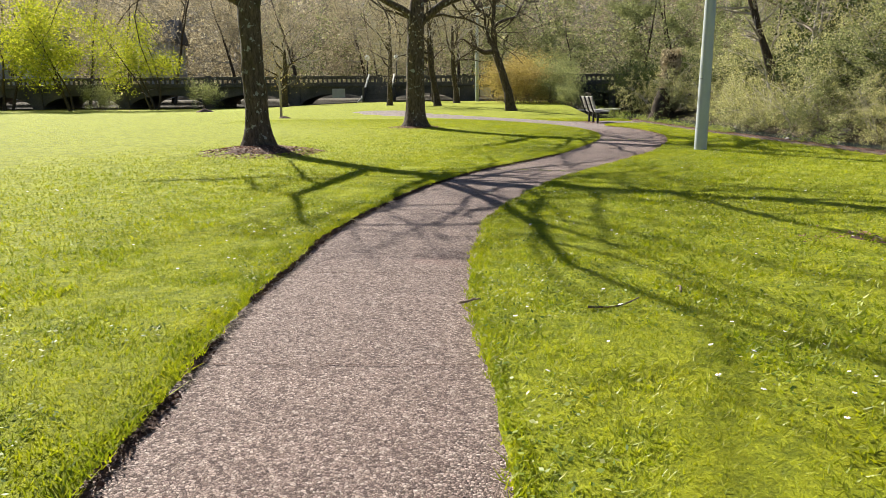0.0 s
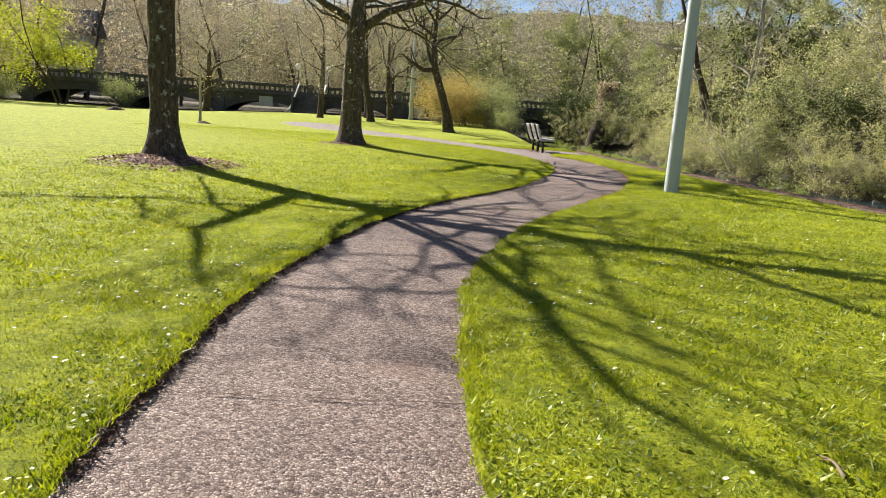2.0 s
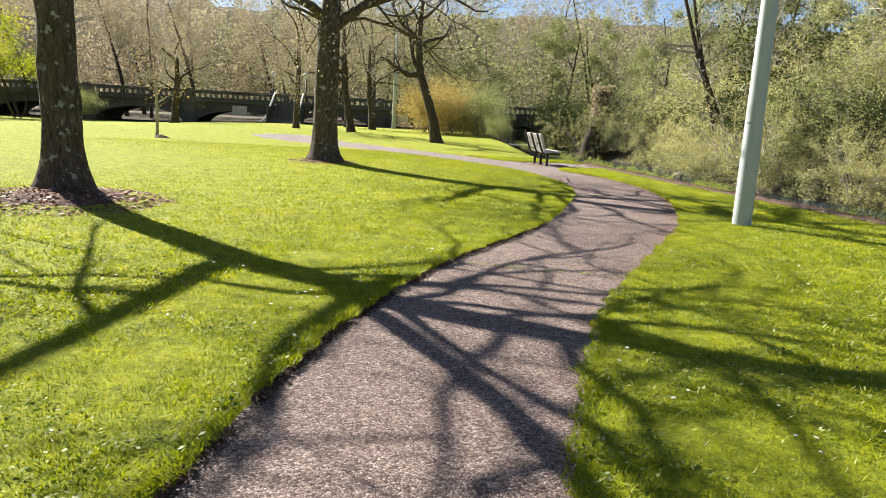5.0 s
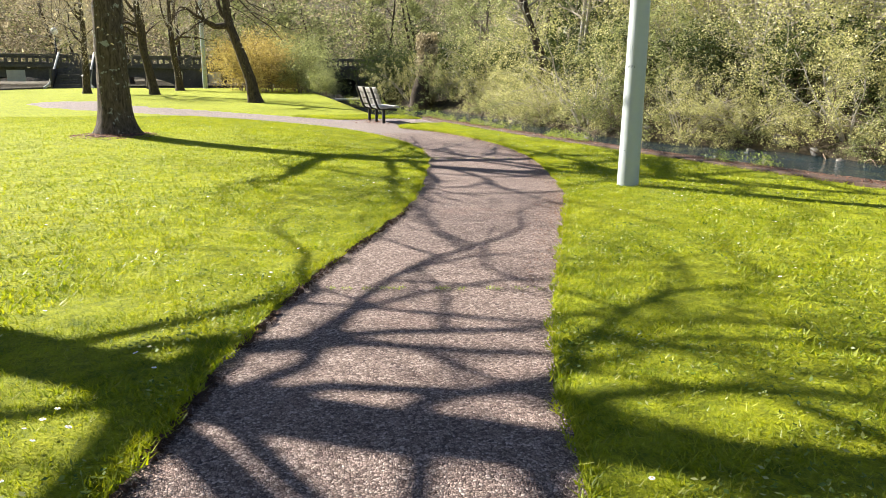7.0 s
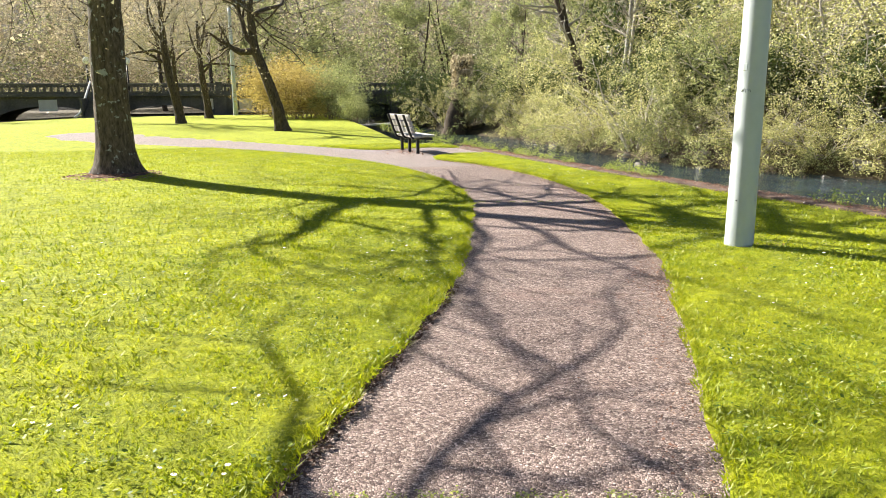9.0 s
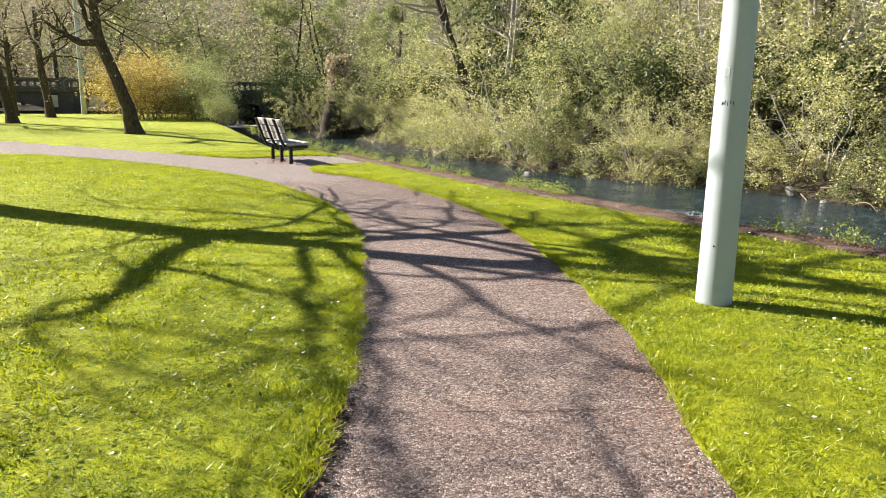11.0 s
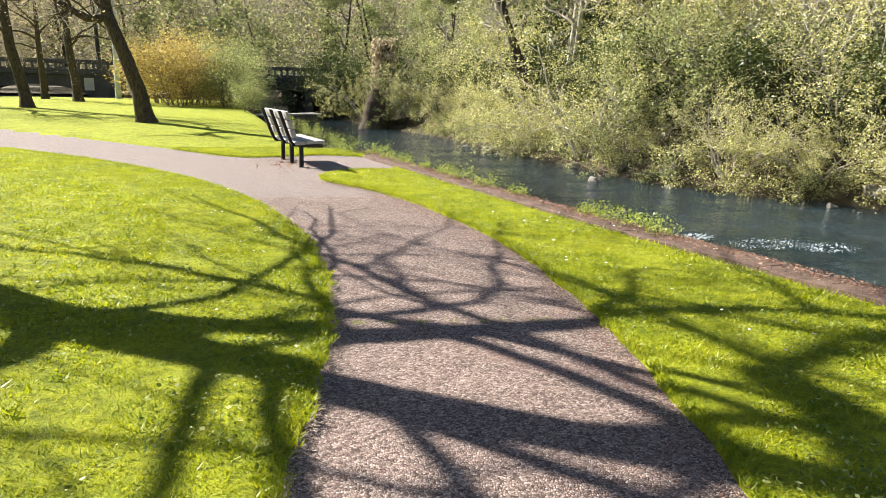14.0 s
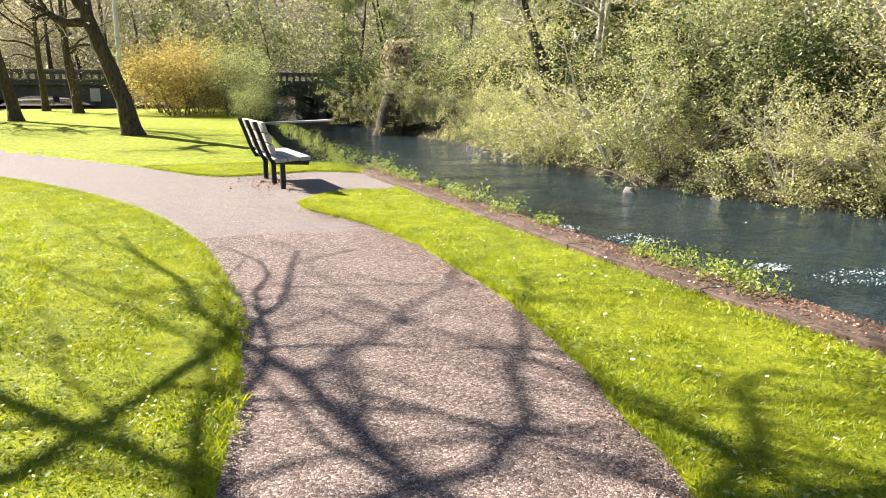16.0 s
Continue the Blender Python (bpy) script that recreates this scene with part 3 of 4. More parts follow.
# ---------------------------------------------------------------- lamp posts
def lamp_post(x, y, r0, r1, tall, label, marks=False):
    z = float(height(x, y))
    post = thing("lamp_post", x, y, z, label, "lamp post")
    bm = bmesh.new()
    k, rings = 12, 14
    loops = []
    for i in range(rings + 1):
        u = i / rings
        loops.append([bm.verts.new((math.cos(2 * math.pi * j / k) * (r0 + (r1 - r0) * u), math.sin(2 * math.pi * j / k) * (r0 + (r1 - r0) * u), -0.1 + u * tall)) for j in range(k)])
    for a, b in zip(loops, loops[1:]):
        for j in range(k):
            bm.faces.new((a[j], a[(j + 1) % k], b[(j + 1) % k], b[j]))
    bm.faces.new(loops[-1])
    part("pole", bm_mesh("pole", bm, POLE_PAINT, True), post)
    t = Tubes()
    t.add([Vector((0, 0, tall - 0.3)), Vector((0.5, 0.2, tall + 0.3)), Vector((1.6, 0.6, tall + 0.5))], [0.06, 0.05, 0.04], 8)
    part("arm", t.mesh("arm", POLE_PAINT), post)
    part("lamp_head", box("lamp_head", 0.7, 0.3, 0.16, POLE_PAINT, 0.04, (1.9, 0.7, tall + 0.48), (0, 0, 20)), post, "grey luminaire")
    if marks:
        def on_face(z, turn):
            """Place and turn of a mark on the pole's skin."""
            r = (r0 + (r1 - r0) * (z + 0.1) / tall) * math.cos(math.pi / k) + 0.001
            return (math.cos(radians(turn)) * r, math.sin(radians(turn)) * r, z), (0, 0, turn + 90)
        at, turn = on_face(1.58, -158)
        part("hand_hole_cover", box("hand_hole_cover", 0.035, 0.006, 0.06, POLE_PAINT, 0.002, at, turn), post)
        at, turn = on_face(0.42, -150)
        part("bolt", box("bolt", 0.012, 0.012, 0.012, INK, 0.003, at, turn), post)
        for i in range(5):
            at, turn = on_face(1.38 + 0.006 * (i % 2), -166 + i * 9)
            part("scribble", box("scribble", 0.004, 0.005, 0.022 + 0.006 * (i % 3), INK, 0, at, (0, 18 - i * 9, turn[2])), post, "short black marker stroke")
    return post


lamp_post(4.885, 15.53, 0.127, 0.075, 7.5, "pale grey-green tapered steel lamp post standing in grass", True)
lamp_post(-0.94, 60.5, 0.16, 0.10, 7.0, "pale grey steel lamp post near the far bridge")


# ---------------------------------------------------------------- bench
def park_bench(x, y, turn):
    """Local x along the seat, local -y to the front."""
    bench = thing("park_bench", x, y, float(rise(x, y)) + 0.006, "weathered grey timber park bench with black iron supports", "bench")
    bench.rotation_euler = (0, 0, radians(turn))
    long = 1.65
    for i, (yy, zz, tilt, th) in enumerate([(-0.40, 0.44, 3, 0.055), (-0.23, 0.435, 3, 0.055), (-0.06, 0.42, 3, 0.055)]):
        part("seat_plank", box("seat_plank", long, 0.155, th, BENCH_WOOD, 0.008, (0, yy, zz), (-tilt, 0, 0)), bench)
    for yy, zz in ((0.075, 0.58), (0.125, 0.74), (0.185, 0.89)):
        part("back_plank", box("back_plank", long, 0.05, 0.14, BENCH_WOOD, 0.008, (0, yy - 0.02, zz), (-18, 0, 0)), bench)
    for xx in (-0.65, 0.0, 0.65):
        curve = [(0.0, 0.36), (0.05, 0.44), (0.10, 0.56), (0.155, 0.72), (0.22, 0.90), (0.24, 0.96)]
        v, f = [], []
        for yy, zz in curve:
            for dx, dy in ((-0.03, 0.0), (0.03, 0.0), (0.03, 0.055), (-0.03, 0.055)):
                v.append((xx + dx, yy + dy, zz))
        for i in range(len(curve) - 1):
            for j in range(4):
                f.append((i * 4 + j, i * 4 + (j + 1) % 4, i * 4 + 4 + (j + 1) % 4, i * 4 + 4 + j))
        f += [(3, 2, 1, 0), tuple(range(len(v) - 4, len(v)))]
        sup = part("support", mesh_of("support", v, f, BENCH_METAL), bench)
        part("seat_rail", box("seat_rail", 0.06, 0.55, 0.06, BENCH_METAL, 0.01, (xx, -0.21, 0.375), (3, 0, 0)), sup)
        part("leg", box("leg", 0.07, 0.07, 0.40, BENCH_METAL, 0.008, (xx, -0.10, 0.18)), sup)
    return bench


park_bench(4.26, 28.12, 96.5)


# ---------------------------------------------------------------- park trees
def trunk_mesh(name, pts, radii, mat, seed, flare=0.0, k=26):
    """Stout trunk with root flare and uneven bark."""
    t = Tubes()
    dense_p, dense_r = [], []
    for i in range(len(pts) - 1):
        for s in np.arange(9) / 9:
            dense_p.append(pts[i].lerp(pts[i + 1], s))
            dense_r.append(radii[i] + (radii[i + 1] - radii[i]) * s)
    dense_p.append(pts[-1])
    dense_r.append(radii[-1])
    t.add(dense_p, dense_r, k)
    for i, v in enumerate(t.v):
        axis, h = dense_p[i // k], v.z
        w = 1 + 0.13 * noise.noise((v.x * 4 + seed, v.y * 4, v.z * 1.4)) + 0.09 * noise.noise((v.x * 13, v.y * 13 + seed, v.z * 4))
        a = math.atan2(v.y - axis.y, v.x - axis.x)
        w += flare * math.exp(-max(h, 0) / 0.22) * (1 + 0.35 * math.sin(a * 5 + seed))
        v.x, v.y = axis.x + (v.x - axis.x) * w, axis.y + (v.y - axis.y) * w
    return t.mesh(name, mat)


def park_tree(name, x, y, line, radii, limbs, seed, label, bark, depth=3, count=5, leaf=None, leaves=0, size=0.06, flare=0.4, shrink=0.6, scatter=0.3, twig=None):
    """Trunk along line (x, y, z offsets), main limbs (height share, way, length, radius), twigs and buds."""
    g = random.Random(seed)
    tree = thing(name, x, y, float(rise(x, y)), label, "tree")
    pts = [Vector(p) for p in line]
    part("trunk", trunk_mesh("trunk", pts, radii, bark, seed, flare), tree)
    tips, fine = [], Tubes()
    for z, way, ln, r0 in limbs:
        i = max(j for j in range(len(pts)) if pts[j].z <= z or j == 0)
        i = min(i, len(pts) - 2)
        s = min(max((z - pts[i].z) / (pts[i + 1].z - pts[i].z), 0), 1)
        q, rr = limb(g, pts[i].lerp(pts[i + 1], s), way, ln, r0, r0 * 0.2, 10, 0.2, 0.02)
        tubes = Tubes()
        tubes.add(q, rr, 8)
        part("limb", tubes.mesh("limb", bark), tree)
        fork_out(g, fine, tips, q, rr, depth, 0.55, count, shrink, 0.05, 0.24, 5)
    part("twig_layer", fine.mesh("twig_layer", twig or bark), tree)
    if leaf:
        r = np.random.default_rng(seed)
        anchors = [p for q in tips for p in q[1:]]
        part("bud_layer" if leaf is BUDS else "crown", poly_mesh("crown", leaf_cards(r, anchors, leaves, size, 0.0, scatter), 3, leaf), tree)
    return tree


park_tree("lawn_tree", -4.07, 15.25, [(0, 0, -0.15), (-0.02, 0, 0.6), (-0.05, 0.02, 1.6), (-0.06, 0, 2.8), (0.25, 0.1, 3.8), (0.9, 0.4, 5.0), (1.7, 0.8, 6.2), (2.3, 1.1, 7.4)], [0.29, 0.24, 0.22, 0.215, 0.17, 0.13, 0.09, 0.05],
          [(2.8, (-2.5, -1.2, 1.6), 5.4, 0.12), (3.3, (-0.3, -0.5, 2.0), 5.6, 0.10), (3.9, (0.8, -0.6, 0.7), 4.4, 0.05), (4.4, (0.3, 0.8, 0.8), 4.2, 0.06), (3.3, (1.0, 0.7, 0.35), 4.6, 0.05), (4.1, (0.5, 1.0, 0.2), 4.4, 0.05), (3.7, (1.0, 0.25, 0.25), 4.4, 0.05), (4.4, (-0.4, -0.9, 0.23), 4.6, 0.05), (4.9, (-0.65, -0.9, 0.3), 4.6, 0.04), (4.8, (1.0, -0.2, 0.5), 4.4, 0.05),
           (5.4, (-0.3, -0.5, 0.9), 4.0, 0.07), (5.8, (0.9, 0.5, 0.6), 4.0, 0.07), (6.2, (0.2, -0.7, 0.8), 3.8, 0.06), (6.8, (0.7, -0.2, 0.8), 3.4, 0.05), (7.2, (0.0, 0.5, 1.0), 3.0, 0.045),
           (3.6, (0.0, 1.0, 0.5), 4.6, 0.08), (4.6, (-0.2, 1.0, 0.3), 4.8, 0.055), (5.2, (-0.35, 1.0, 0.25), 4.8, 0.05),
           (3.1, (0.6, 1.0, 0.1), 5.0, 0.05), (3.7, (1.0, 0.6, 0.05), 5.0, 0.045), (5.0, (-1.0, 0.2, 0.4), 4.2, 0.042), (4.2, (-0.8, -0.7, 0.6), 4.2, 0.042), (5.8, (-1.0, -0.3, 0.5), 4.4, 0.04), (6.6, (-1.0, 0.3, 0.4), 4.2, 0.04), (6.0, (-0.9, 0.7, 0.2), 4.4, 0.04),
           (3.5, (-0.75, -0.1, 0.8), 5.2, 0.065), (3.7, (-0.6, -0.4, 1.0), 5.0, 0.055), (3.6, (-0.9, 0.3, 0.8), 5.0, 0.055)],
          21, "large leafless lawn tree with lichen-spotted grey bark", BARK, 3, 5, BUDS, 7000, 0.04, 0.45, 0.5)
park_tree("lawn_tree", -1.75, 23.3, [(0, 0, -0.15), (0.0, 0, 0.6), (0.02, 0, 1.8), (0.04, 0, 3.0), (0.1, 0.05, 3.9), (0.4, 0.15, 5.2), (0.55, 0.2, 6.4), (0.6, 0.3, 7.6), (0.7, 0.3, 8.8)], [0.36, 0.295, 0.265, 0.26, 0.19, 0.15, 0.11, 0.08, 0.04],
          [(3.2, (-2.5, -1.0, 2.0), 5.0, 0.12), (3.0, (0.9, -0.1, 0.8), 5.0, 0.14), (3.2, (-0.8, 0.1, 0.5), 3.6, 0.045), (4.3, (-0.2, -0.5, 1.4), 4.8, 0.07), (5.0, (0.6, 0.8, 0.2), 4.0, 0.08), (5.5, (-0.1, 1.0, 0.06), 6.0, 0.085), (5.8, (0.12, 1.0, 0.08), 7.2, 0.10),
           (6.1, (-0.35, 1.0, 0.05), 6.4, 0.085), (6.4, (0.0, 1.0, 0.12), 7.4, 0.10), (6.6, (-0.6, 0.9, 0.08), 6.2, 0.085), (6.9, (0.3, 1.0, 0.1), 6.0, 0.08), (7.1, (-0.2, 1.0, 0.1), 6.2, 0.08), (7.5, (-0.5, 1.0, 0.15), 5.6, 0.07), (7.9, (0.1, 1.0, 0.25), 4.2, 0.06), (8.3, (-0.3, 0.8, 0.5), 3.4, 0.05),
           (3.2, (1.0, 0.6, 0.08), 4.6, 0.05), (3.7, (0.8, 1.0, 0.12), 4.8, 0.05), (3.9, (1.0, 0.15, 0.15), 4.6, 0.045), (5.4, (-1.0, 0.1, 0.3), 4.6, 0.05), (6.2, (-0.9, -0.5, 0.3), 4.4, 0.045), (7.0, (-1.0, 0.2, 0.2), 4.6, 0.045),
           (4.0, (-0.7, -0.6, 0.7), 5.0, 0.055), (4.2, (-0.9, -0.3, 0.75), 5.2, 0.055), (4.5, (-0.5, -0.8, 0.6), 5.0, 0.05)],
          34, "large leafless lawn tree with forked dark trunk", BARK, 3, 5, BUDS, 7000, 0.04, 0.4, 0.45)
park_tree("leaning_tree", 1.5, 38.4, [(0, 0, -0.1), (-0.2, 0, 1.0), (-0.55, 0, 2.1), (-0.9, 0, 3.1), (-0.98, 0, 4.4), (-0.9, 0, 6.0)], [0.27, 0.21, 0.19, 0.17, 0.12, 0.06],
          [(3.0, (-1.0, -0.1, 0.02), 2.0, 0.15), (3.2, (-0.75, 0.1, 0.75), 3.2, 0.11), (4.2, (1.0, 0.1, 0.4), 4.6, 0.09), (4.5, (-0.9, 0.2, 0.5), 3.6, 0.08), (5.0, (-0.4, 0.4, 0.7), 2.8, 0.07), (5.3, (0.7, -0.3, 0.6), 3.4, 0.07), (5.8, (0.1, 0.2, 1), 2.6, 0.05)],
          47, "leaning dark tree with crooked low limb on the lawn", BARK_FAR, 3, 6, BUDS, 6000, 0.035, 0.3, 0.5)
FAR_TREES = [(-2.9, 45.6, -0.5, 0.19, 3.4, 61), (-2.2, 54.0, -0.3, 0.19, 3.2, 62), (-6.2, 47.5, 0.1, 0.16, 3.0, 63), (-4.2, 57.5, -0.1, 0.15, 3.2, 64), (-16.0, 57.0, 0.2, 0.24, 2.6, 65)]
for fx, fy, lean, rad, fork, seed in FAR_TREES:
    g = random.Random(seed)
    ways = [(fork * s, (math.cos(a), math.sin(a), e), g.uniform(2.4, 3.6), rad * 0.42) for s, a, e in
            [(0.8, g.uniform(0, 6.28), 0.6), (0.92, g.uniform(0, 6.28), 0.6), (1.0, g.uniform(0, 2), 0.9), (1.1, g.uniform(2, 4), 0.9), (1.2, g.uniform(4, 6.28), 0.9), (1.55, g.uniform(0, 6.28), 1.2)]]
    park_tree("lawn_tree", fx, fy, [(0, 0, -0.1), (lean * 0.3, 0, 1.0), (lean * 0.8, 0, 2.2), (lean, 0.05, fork), (lean * 1.1, 0.1, fork * 1.7)], [rad * 1.2, rad, rad * 0.92, rad * 0.8, rad * 0.35],
              ways, seed, "slender budding tree on the far lawn", BARK_FAR, 3, 5, BUDS, 4500, 0.05, 0.3, 0.55, 0.25, TWIG_PALE)

# staked sapling with mulch clump
park_tree("sapling", -9.0, 33.0, [(0, 0, -0.05), (0.02, 0, 0.7), (0, 0.02, 1.4), (0.03, 0, 2.2)], [0.06, 0.05, 0.045, 0.02],
          [(1.2, (0.6, 0.2, 0.7), 0.9, 0.018), (1.5, (-0.6, -0.2, 0.7), 0.9, 0.016), (1.8, (0.2, 0.6, 0.8), 0.8, 0.014), (2.0, (-0.2, -0.5, 0.9), 0.7, 0.012)], 71, "young staked sapling with orange buds on the lawn", TWIG_GREY, 2, 4, ORANGE, 260, 0.06, 0.2)


def earth_heap(x, y, rx, ry, h, label, seed, chips=0, mat=SOIL, chip=0.03):
    v, f = [], []
    n, k = 9, 28
    for i in range(n + 1):
        u = i / n
        for j in range(k):
            a = 6.2832 * j / k
            w = 1 + 0.25 * noise.noise((math.cos(a) * 1.6 + seed, math.sin(a) * 1.6, 0))
            xx, yy = math.cos(a) * rx * u * w, math.sin(a) * ry * u * w
            v.append((xx, yy, h * (1 - u**1.6) + 0.035 * noise.noise((xx * 6, yy * 6, seed)) * (1 - u) + float(rise(x + xx, y + yy)) + 0.03 * (1 - u)))
        if i:
            for j in range(k):
                q = (j + 1) % k
                f.append(((i - 1) * k + j, (i - 1) * k + q, i * k + q, i * k + j))
    ob = new("mulch_ring", mesh_of("mulch_ring", v, f, mat, True))
    ob.location = (x, y, 0)
    tagged(ob, label, "mulch")
    if chips:
        r = np.random.default_rng(seed)
        s = []
        for _ in range(chips):
            a, u = r.uniform(0, 6.283), math.sqrt(r.uniform(0, 1)) * 1.12
            xx, yy = math.cos(a) * rx * u, math.sin(a) * ry * u
            s.append((xx, yy, h * max(0, 1 - u**1.6) + float(rise(x + xx, y + yy)) + 0.02))
        tagged(part("chip_layer", flakes("chip_layer", s, chip, CHIPS, 0.012, seed, 0.25), ob), kind="stuff")
    return ob


earth_heap(-3.92, 14.85, 1.45, 1.45, 0.05, "ring of reddish bark mulch round the tree base", 3, 4200)
earth_heap(-1.75, 23.1, 0.95, 0.9, 0.05, "ring of pale dry mulch round the tree base", 4, 1500)
earth_heap(-16.5, 42.5, 0.65, 0.4, 0.22, "dark low heap of earth on the lawn", 6)
earth_heap(-8.7, 32.6, 0.35, 0.3, 0.12, "dark mulch clump at the sapling's foot", 7)

earth_heap(3.85, 6.75, 0.6, 0.5, 0.02, "bare patch of dry soil in the lawn", 9, 500)
for hx, hy, hr, hs in ((4.75, 16.05, 0.42, 12), (5.3, 15.45, 0.34, 13), (4.35, 14.75, 0.26, 14), (1.9, 5.7, 0.22, 15)):
    earth_heap(hx, hy, hr, hr * 0.6, 0.012, "thin bare patch of brown soil in the lawn", hs, 260, SOIL, 0.014)

# ---------------------------------------------------------------- bridge
bridge = thing("road_bridge", -9.5, 64, 0, "weathered concrete arch bridge with baluster parapet", "bridge")
bridge.rotation_euler = (0, 0, math.atan(0.10))
TOP, DECK = 2.45, 1.55


def bridge_part(name, me, label="", parent=None):
    return part(name, me, parent or bridge, label)


def arch_wall(x0, x1, crown, spring):
    """Spandrel wall over one flat arch, as thick as the bridge."""
    v, f = [], []
    n = 20
    for yy in (0.0, 7.0):
        for i in range(n + 1):
            x = x0 + (x1 - x0) * i / n
            u = 2 * i / n - 1
            v.append((x, yy, spring + (crown - spring) * math.sqrt(max(0, 1 - 0.94 * u * u))))
            v.append((x, yy, DECK))
    m = 2 * (n + 1)
    for i in range(n):
        a = 2 * i
        f.append((a, a + 2, a + 3, a + 1))
        f.append((m + a, m + a + 1, m + a + 3, m + a + 2))
        f.append((a, m + a, m + a + 2, a + 2))
    return mesh_of("arch_wall", v, f, BRIDGE_CONCRETE)


span, piers = 7.4, []
for i in range(-7, 5):
    x0 = i * span
    bridge_part("arch_wall", arch_wall(x0 + 0.45, x0 + span - 0.45, 0.95, -0.3))
    bridge_part("pier", box("pier", 0.9, 7.3, 4.2, BRIDGE_CONCRETE, 0.03, (x0, 3.5, DECK - 2.1)))
bridge_part("deck", box("deck", span * 12 + 0.9, 7.6, 0.22, BRIDGE_CONCRETE, 0.03, (-span, 3.5, DECK + 0.11)))
for x_, w_ in ((16.6, 0.5), (20.4, 0.6)):
    bridge_part("pier", box("pier", w_, 7.2, 3.6, BRIDGE_CONCRETE, 0.03, (x_, 3.5, DECK - 1.8)))
for side, yy in (("front", -0.05), ("back", 7.05)):
    bridge_part("parapet_rail", box("parapet_rail", span * 12, 0.34, 0.16, BRIDGE_CONCRETE, 0.03, (-span, yy, TOP - 0.08)))
    bridge_part("parapet_base", box("parapet_base", span * 12, 0.30, 0.14, BRIDGE_CONCRETE, 0.02, (-span, yy, DECK + 0.29)))
post_me = box("parapet_post", 0.5, 0.42, 0.98, BRIDGE_CONCRETE, 0.03, (0, 0, 0))
bal_me = box("baluster", 0.16, 0.16, 0.52, BRIDGE_CONCRETE, 0.03, (0, 0, 0))
for i in range(-7, 6):
    bridge_part("parapet_post", post_me).location = (i * span, -0.05, DECK + 0.5)
for i in range(-7, 5):
    for j in range(1, 18):
        bridge_part("baluster", bal_me).location = (i * span + j * span / 18, -0.05, DECK + 0.56)
for px_, w in ((-3.6, 1.1), (6.9, 1.0), (9.2, 0.9)):
    bridge_part("plaque", box("plaque", w, 0.06, 0.75, PLAQUE, 0.01, (px_, -0.06, 1.0)), "pale blank panel")

stair = thing("stone_stair", -9.3, 61.2, float(rise(-9.3, 61)), "dark stone stair with pale sloping side walls", "staircase")
for i in range(11):
    part("stair_step", box("stair_step", 2.0, 0.34, 0.17, BRIDGE_CONCRETE, 0.01, (0, -0.5 + i * 0.27, 0.05 + i * 0.155)), stair)
for s in (-1, 1):
    t = Tubes()
    t.add([Vector((s * 1.45, -1.05, 0.05)), Vector((s * 1.2, -0.7, 0.3)), Vector((s * 1.12, 1.0, 1.35)), Vector((s * 1.1, 2.7, 2.35))], [0.09, 0.08, 0.07, 0.07], 8)
    part("side_wall", t.mesh("side_wall", PALE_CONCRETE), stair, "pale coping")
    part("side_panel", box("side_panel", 0.12, 3.2, 1.5, BRIDGE_CONCRETE, 0.01, (s * 1.12, 1.1, 0.5), (0, 0, 0)), stair)
for s in (-1.3, 1.25):
    lamp = thing("globe_lamp", -9.3 + s, 64.3, DECK, "white globe lamp on a dark post at the bridge stair", "lamp")
    t = Tubes()
    t.add([Vector((0, 0, 0)), Vector((0, 0, 2.2))], [0.07, 0.05], 8)
    part("post", t.mesh("post", BENCH_METAL), lamp)
    bm = bmesh.new()
    bmesh.ops.create_uvsphere(bm, u_segments=14, v_segments=10, radius=0.22, matrix=pose(0, 0, 2.42) @ Matrix.Diagonal((1, 1, 1.15, 1)))
    part("globe", bm_mesh("globe", bm, GLOBE, True), lamp, "white glass globe")


def car(x, y, z, turn, label):
    c = thing("parked_car", x, y, z, label, "car")
    c.rotation_euler = (0, 0, radians(turn))
    prof = [(-2.1, 0.35), (-2.15, 0.75), (-1.95, 0.92), (-1.35, 0.98), (-0.75, 1.42), (0.75, 1.45), (1.45, 0.98), (2.05, 0.9), (2.1, 0.4)]
    v = [(a, yy, b) for yy in (-0.85, 0.85) for a, b in prof]
    n = len(prof)
    f = [tuple(range(n)), tuple(range(2 * n - 1, n - 1, -1))] + [(i, i + n, (i + 1) % n + n, (i + 1) % n) for i in range(n)]
    bm = bmesh.new()
    vs = [bm.verts.new(p) for p in v]
    for q in f:
        bm.faces.new([vs[i] for i in q])
    part("body", bm_mesh("body", bm, CAR_PAINT, bevel=0.05), c)
    for s in (-0.86, 0.86):
        part("side_window", mesh_of("side_window", [(-1.15, s * 1.004, 1.0), (1.2, s * 1.004, 1.0), (0.7, s * 1.004, 1.36), (-0.7, s * 1.004, 1.36)], [(0, 1, 2, 3)], GLASS), c, "dark glass")
        for wx in (-1.3, 1.3):
            bm = bmesh.new()
            bmesh.ops.create_cone(bm, cap_ends=True, segments=18, radius1=0.32, radius2=0.32, depth=0.2, matrix=pose(wx, s * 0.95, 0.32, 90))
            part("wheel", bm_mesh("wheel", bm, RUBBER, bevel=0.02), c)
    return c


car(33.0, 38.5, float(height(33.0, 38.5)) + 0.05, 70, "silver blue car parked behind the bushes")


